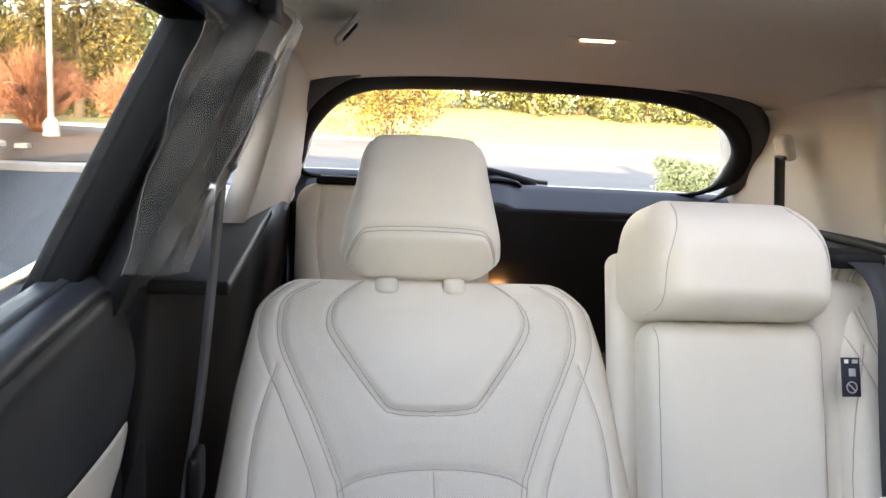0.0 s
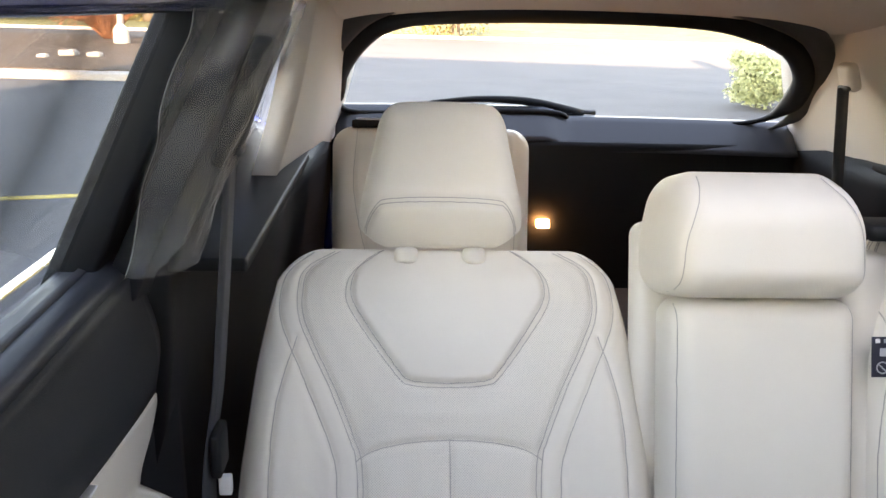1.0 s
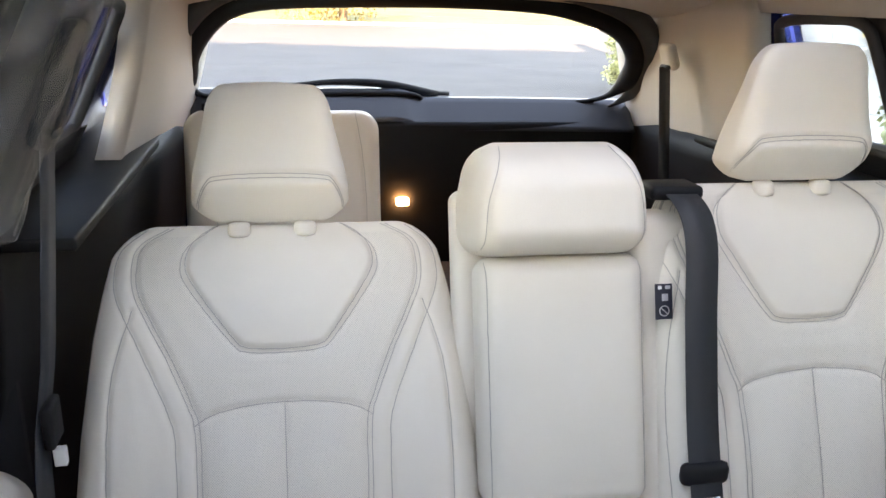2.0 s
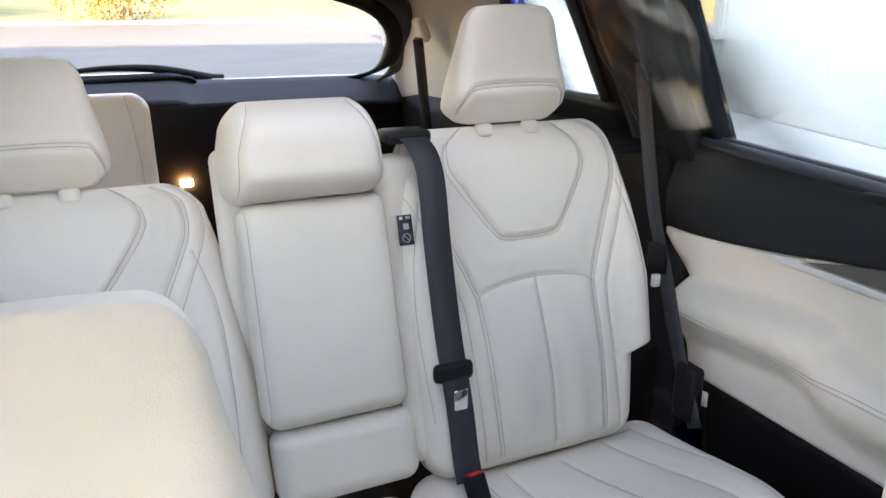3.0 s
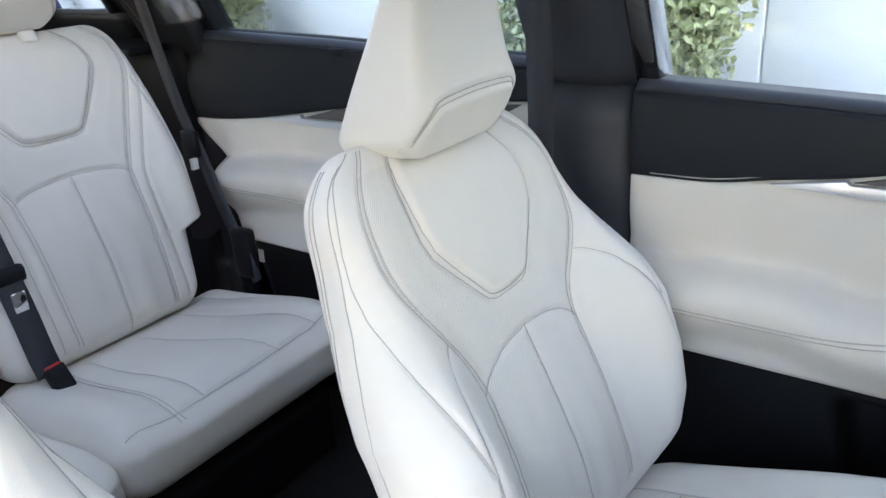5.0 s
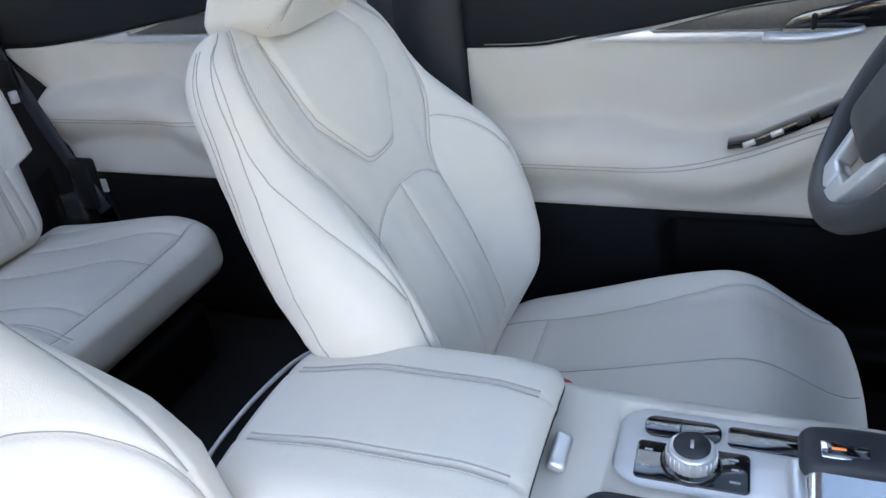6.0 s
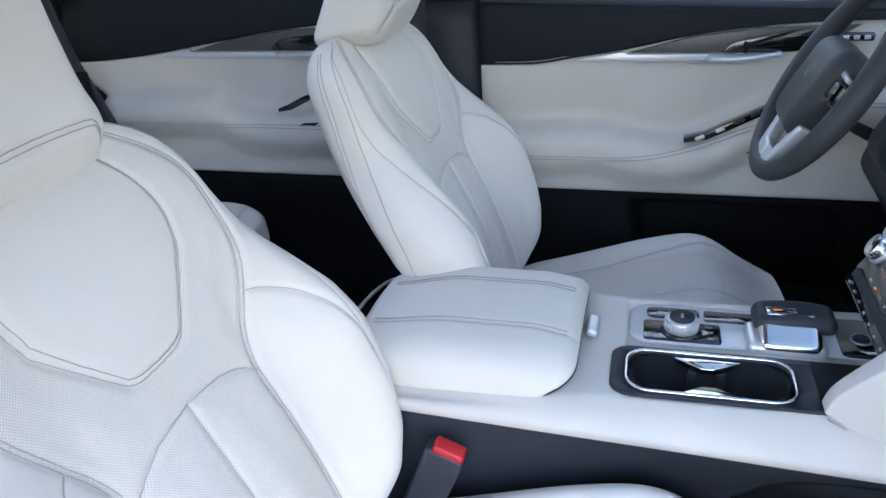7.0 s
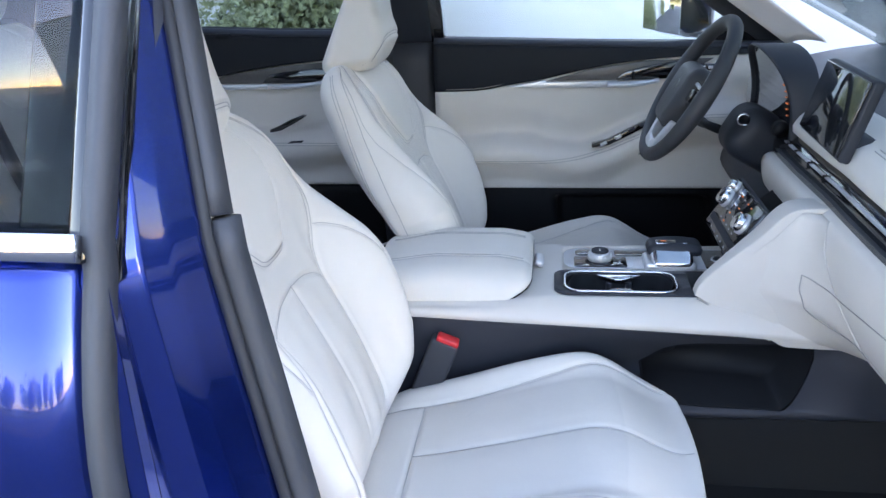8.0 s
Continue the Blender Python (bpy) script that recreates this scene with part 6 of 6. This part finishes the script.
part("stand", box((0.22, 0.08, 0.06), (0, -0.055, -0.055), 0.02), M_GREYPL, SCREEN)

HOOD = thing("instrument_cluster", "black hooded instrument cluster with amber dials", "instrument cluster", pose(0.39, -0.872, 1.098))
arc = smoothed([(-0.18, -0.03), (-0.165, 0.08), (-0.11, 0.130), (0, 0.148), (0.11, 0.130), (0.165, 0.08), (0.18, -0.03)], 5)
verts, faces = [], []
for x, z in arc:
    for y, q, b in ((-0.105, 0.985, 0.2), (-0.064, 1.0, 1.0), (-0.058, 0.975, 1.0), (-0.062, 0.955, 1.0), (-0.077, 0.94, 0.0)):
        verts.append((x * q, y + b * (0.012 + 0.045 * max(0.0, z / 0.148) ** 2), z * q))
n = 5
for i in range(len(arc) - 1):
    for j in range(n - 1):
        faces.append((i * n + j, i * n + j + 1, (i + 1) * n + j + 1, (i + 1) * n + j))
part("hood", (verts, faces), M_GREYPL, HOOD)
half = len(arc) // 2
fv = [(x * 0.965, -0.056 + 0.045 * max(0.0, z / 0.148) ** 2, z * 0.965) for x, z in arc]
part("face", (fv, [(i, i + 1, len(arc) - 2 - i, len(arc) - 1 - i) for i in range(half - 1)] + [(half - 1, half, half + 1)]), M_SCREEN, HOOD, smooth=False)
part("binnacle", box((0.36, 0.10, 0.10), (0, -0.09, -0.07), 0.03), M_PLASTIC, HOOD)
for i in range(6):
    part("dial_mark", box((0.006 + 0.004 * (i % 3), 0.002, 0.0022), (-0.115 + 0.004 * (i % 2), -0.0545 + 0.045 * ((0.01 + 0.013 * i) / 0.143) ** 2, 0.01 + 0.013 * i), 0), amber, HOOD)
part("dash_cream", prism([(-0.93, 1.06), (-0.93, 1.135), (-1.05, 1.16), (-1.05, 1.0)], "x", 0.56, 0.79, 0.015), M_DOORSKIN, DASH)
part("dash_black", prism([(-0.935, 1.00), (-0.935, 1.058), (-1.05, 1.058), (-1.05, 0.9)], "x", 0.24, 0.79, 0.012), M_PIANO, DASH)
part("knee_panel", prism([(-0.90, 0.995), (-0.87, 0.90), (-0.96, 0.76), (-1.10, 0.76), (-1.10, 1.0)], "x", 0.215, 0.79, 0.02), M_GREYPL, DASH)
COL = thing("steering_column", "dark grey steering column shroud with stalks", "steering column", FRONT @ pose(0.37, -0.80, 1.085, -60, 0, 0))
part("shroud", pillow((0.145, 0.125, 0.23), (16, 16, 16), 0.045), M_GREYPL, COL, at=pose(0, -0.012, -0.11))
part("stalk", tube([(0.02, -0.05, -0.03), (-0.03, -0.04, -0.01), (-0.07, -0.036, 0.002)], [0.010, 0.011, 0.014], 12), M_PLASTIC, COL)
part("stalk_ring", tube([(-0.071, -0.036 + 0.0125 * math.cos(a), 0.002 + 0.0125 * math.sin(a)) for a in [2 * math.pi * i / 28 for i in range(28)]], 0.002, 6, True), M_CHROME, COL)
part("stalk_far", tube([(0.05, 0.02, 0.0), (0.11, 0.03, 0.012), (0.155, 0.035, 0.015)], [0.011, 0.010, 0.013], 10), M_PLASTIC, COL)
part("start_button", drum(0.018, 0.02, pose(-0.12, -0.06, -0.06, 0, 60, 0), 24), M_PLASTIC, COL)

M_WHEEL = material("dark_grey_wheel_leather", (0.032, 0.033, 0.036), 0.5, grain=0.3, grain_scale=700, bump=0.0006)
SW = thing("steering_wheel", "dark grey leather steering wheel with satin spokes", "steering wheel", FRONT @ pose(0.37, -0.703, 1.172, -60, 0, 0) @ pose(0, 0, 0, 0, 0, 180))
ring = [(0.172 * math.cos(a), 0.172 * math.sin(a) * (0.985 if math.sin(a) > -0.7 else 0.965), 0) for a in [2 * math.pi * i / 72 for i in range(72)]]
rad = [0.0165 + 0.003 * abs(math.cos(2 * math.pi * i / 72)) ** 6 for i in range(72)]
part("rim", tube(ring, rad, 14, True), M_WHEEL, SW, "dark grey leather rim")
part("airbag_cover", pillow((0.17, 0.155, 0.065), (24, 24, 8), 0.03, lambda p: p * np.array([1, 1, 1]) * (1 - 0.22 * smooth(-p[:, 1], 0.0, 0.07)[:, None] * np.array([1, 0, 0]))), M_WHEEL, SW, at=pose(0, -0.018, -0.002))
emblem = part("emblem", tube([(0.017 * math.cos(a), 0.012 * math.sin(a), 0.029) for a in [2 * math.pi * i / 28 for i in range(28)]], 0.0018, 6, True), M_CHROME, SW, "chrome oval badge")
part("emblem_bar", box((0.003, 0.012, 0.002), (0, -0.002, 0.029), 0), M_CHROME, emblem)
for s in (1, -1):
    sp = part("spoke", prism([(s * 0.05, 0.02), (s * 0.16, 0.012), (s * 0.16, -0.016), (s * 0.05, -0.03)], "z", -0.018, 0.008, 0.005), M_PIANO, SW)
    part("switch_pad", box((0.05, 0.03, 0.006), (s * 0.085, 0.0, 0.011), 0.003), M_PIANO, sp)
    part("spoke_trim", prism([(s * 0.080, 0.030), (s * 0.125, 0.026), (s * 0.125, 0.020), (s * 0.080, 0.022)], "z", 0.004, 0.012, 0.002), M_SATIN, sp)
    part("lower_spoke", prism([(s * 0.002, -0.128), (s * 0.002, -0.162), (s * 0.05, -0.156), (s * 0.078, -0.07), (s * 0.056, -0.066), (s * 0.034, -0.128)], "z", -0.012, 0.010, 0.004), M_SATIN, SW, "satin silver lower spoke")

# ---- labels and loose bits ----
M_LABEL = material("navy_label", (0.012, 0.014, 0.03), 0.45, vary=0.1)


def seat_label(at, w, h, kind):
    """A small sewn-on label: its print is bars and rings."""
    l = thing("seat_label", "small dark label with pale symbols on the cream leather", "label", at, "seat labels")
    part("cloth", box((w, 0.002, h), (0, 0, 0), 0.0005), M_LABEL, l)
    if kind:
        part("print_ring", tube([(0.27 * w * math.cos(a), -0.0016, -0.26 * h + 0.27 * w * math.sin(a)) for a in [2 * math.pi * i / 24 for i in range(24)]], 0.0009, 5, True), M_MARK, l)
        part("print_slash", box((w * 0.5, 0.001, 0.0014), (0, 0, 0), 0), M_MARK, l, at=pose(0, -0.0015, -0.26 * h, 0, 42, 0))
        part("print_bar", box((w * 0.36, 0.001, h * 0.2), (w * 0.05, -0.0015, h * 0.12), 0.0003), M_MARK, l)
        part("print_bar", box((w * 0.3, 0.001, h * 0.10), (w * 0.22, -0.0015, h * 0.40), 0.0003), M_MARK, l)
        part("print_bar", box((w * 0.22, 0.001, h * 0.10), (-w * 0.24, -0.0015, h * 0.40), 0.0003), M_WHITEPL, l)
    else:
        part("print_bar", box((w * 0.5, 0.001, h * 0.4), (0, -0.0015, 0), 0.0003), M_MARK, l)
    return l


seat_label(pose(0.145, 0.926, 1.172, -17, 0, 0), 0.027, 0.052, 1)
seat_label(pose(0.248, 0.824, 0.800, -17, 0, 0), 0.020, 0.022, 0)
seat_label(pose(0.536, 0.826, 0.808, -17, 0, 0), 0.012, 0.026, 0)

# the plastic dust cover still wrapped round the belt guides
M_FILM = glass("clear_plastic_film", (0.965, 0.97, 0.97), 0.30, 0.055, 0.32)
for s in (1, -1):
    film = thing("plastic_cover", "crumpled clear plastic film wrapped round the belt guide", "plastic film", group="plastic covers")

    def crumple(u, v, s=s):
        """A sheet that hangs down the post trim, folded and wrinkled."""
        y = (0.965 if s < 0 else 1.03) - 0.075 * v + (0.22 - 0.05 * v) * (u - 0.5) + 0.03 * noise.noise((v * 3, 0.7, u * 2))
        z = 1.60 - 0.30 * v - 0.03 * (u - 0.5)
        wr = 0.014 * noise.noise((u * 3.2 + v * 2, v * 2.4, 3.1)) + 0.004 * noise.noise((u * 9, v * 7, 1.7))
        return (s * (side_x(z) - 0.085 - 0.055 * v - 0.03 * math.sin(u * 3.1) - 0.10 * (u - 0.35) * (1 - 0.7 * v) - wr), y, z)
    part("sheet", panel(steps(0, 1, 40), lambda u: 0.0, lambda u: 1.0, crumple, 0.0008, 60, (s, 0, 0)), M_FILM, film)
    part("tape", box((0.02, 0.13, 0.03), (s * 0.625, 0.97, 1.60), 0.004), M_PLASTIC, film)

bag = thing("plastic_bag", "small crumpled clear bag beside the rear cushion", "plastic film", pose(0.695, 0.855, 0.725))


def bag_shape(p):
    w = np.array([noise.noise((float(a) * 30, float(b) * 45, float(c) * 30)) for a, b, c in p])
    return p * (1 + 0.22 * w[:, None])


part("sheet", pillow((0.03, 0.085, 0.10), (10, 24, 28), 0.014, bag_shape), M_FILM, bag)
tag = thing("belt_label", "small white label on the belt's anchor", "label", pose(0.738, 0.791, 0.779, 0, 0, 10))
part("card", box((0.004, 0.014, 0.032), (0, 0, 0), 0.001), M_WHITEPL, tag)
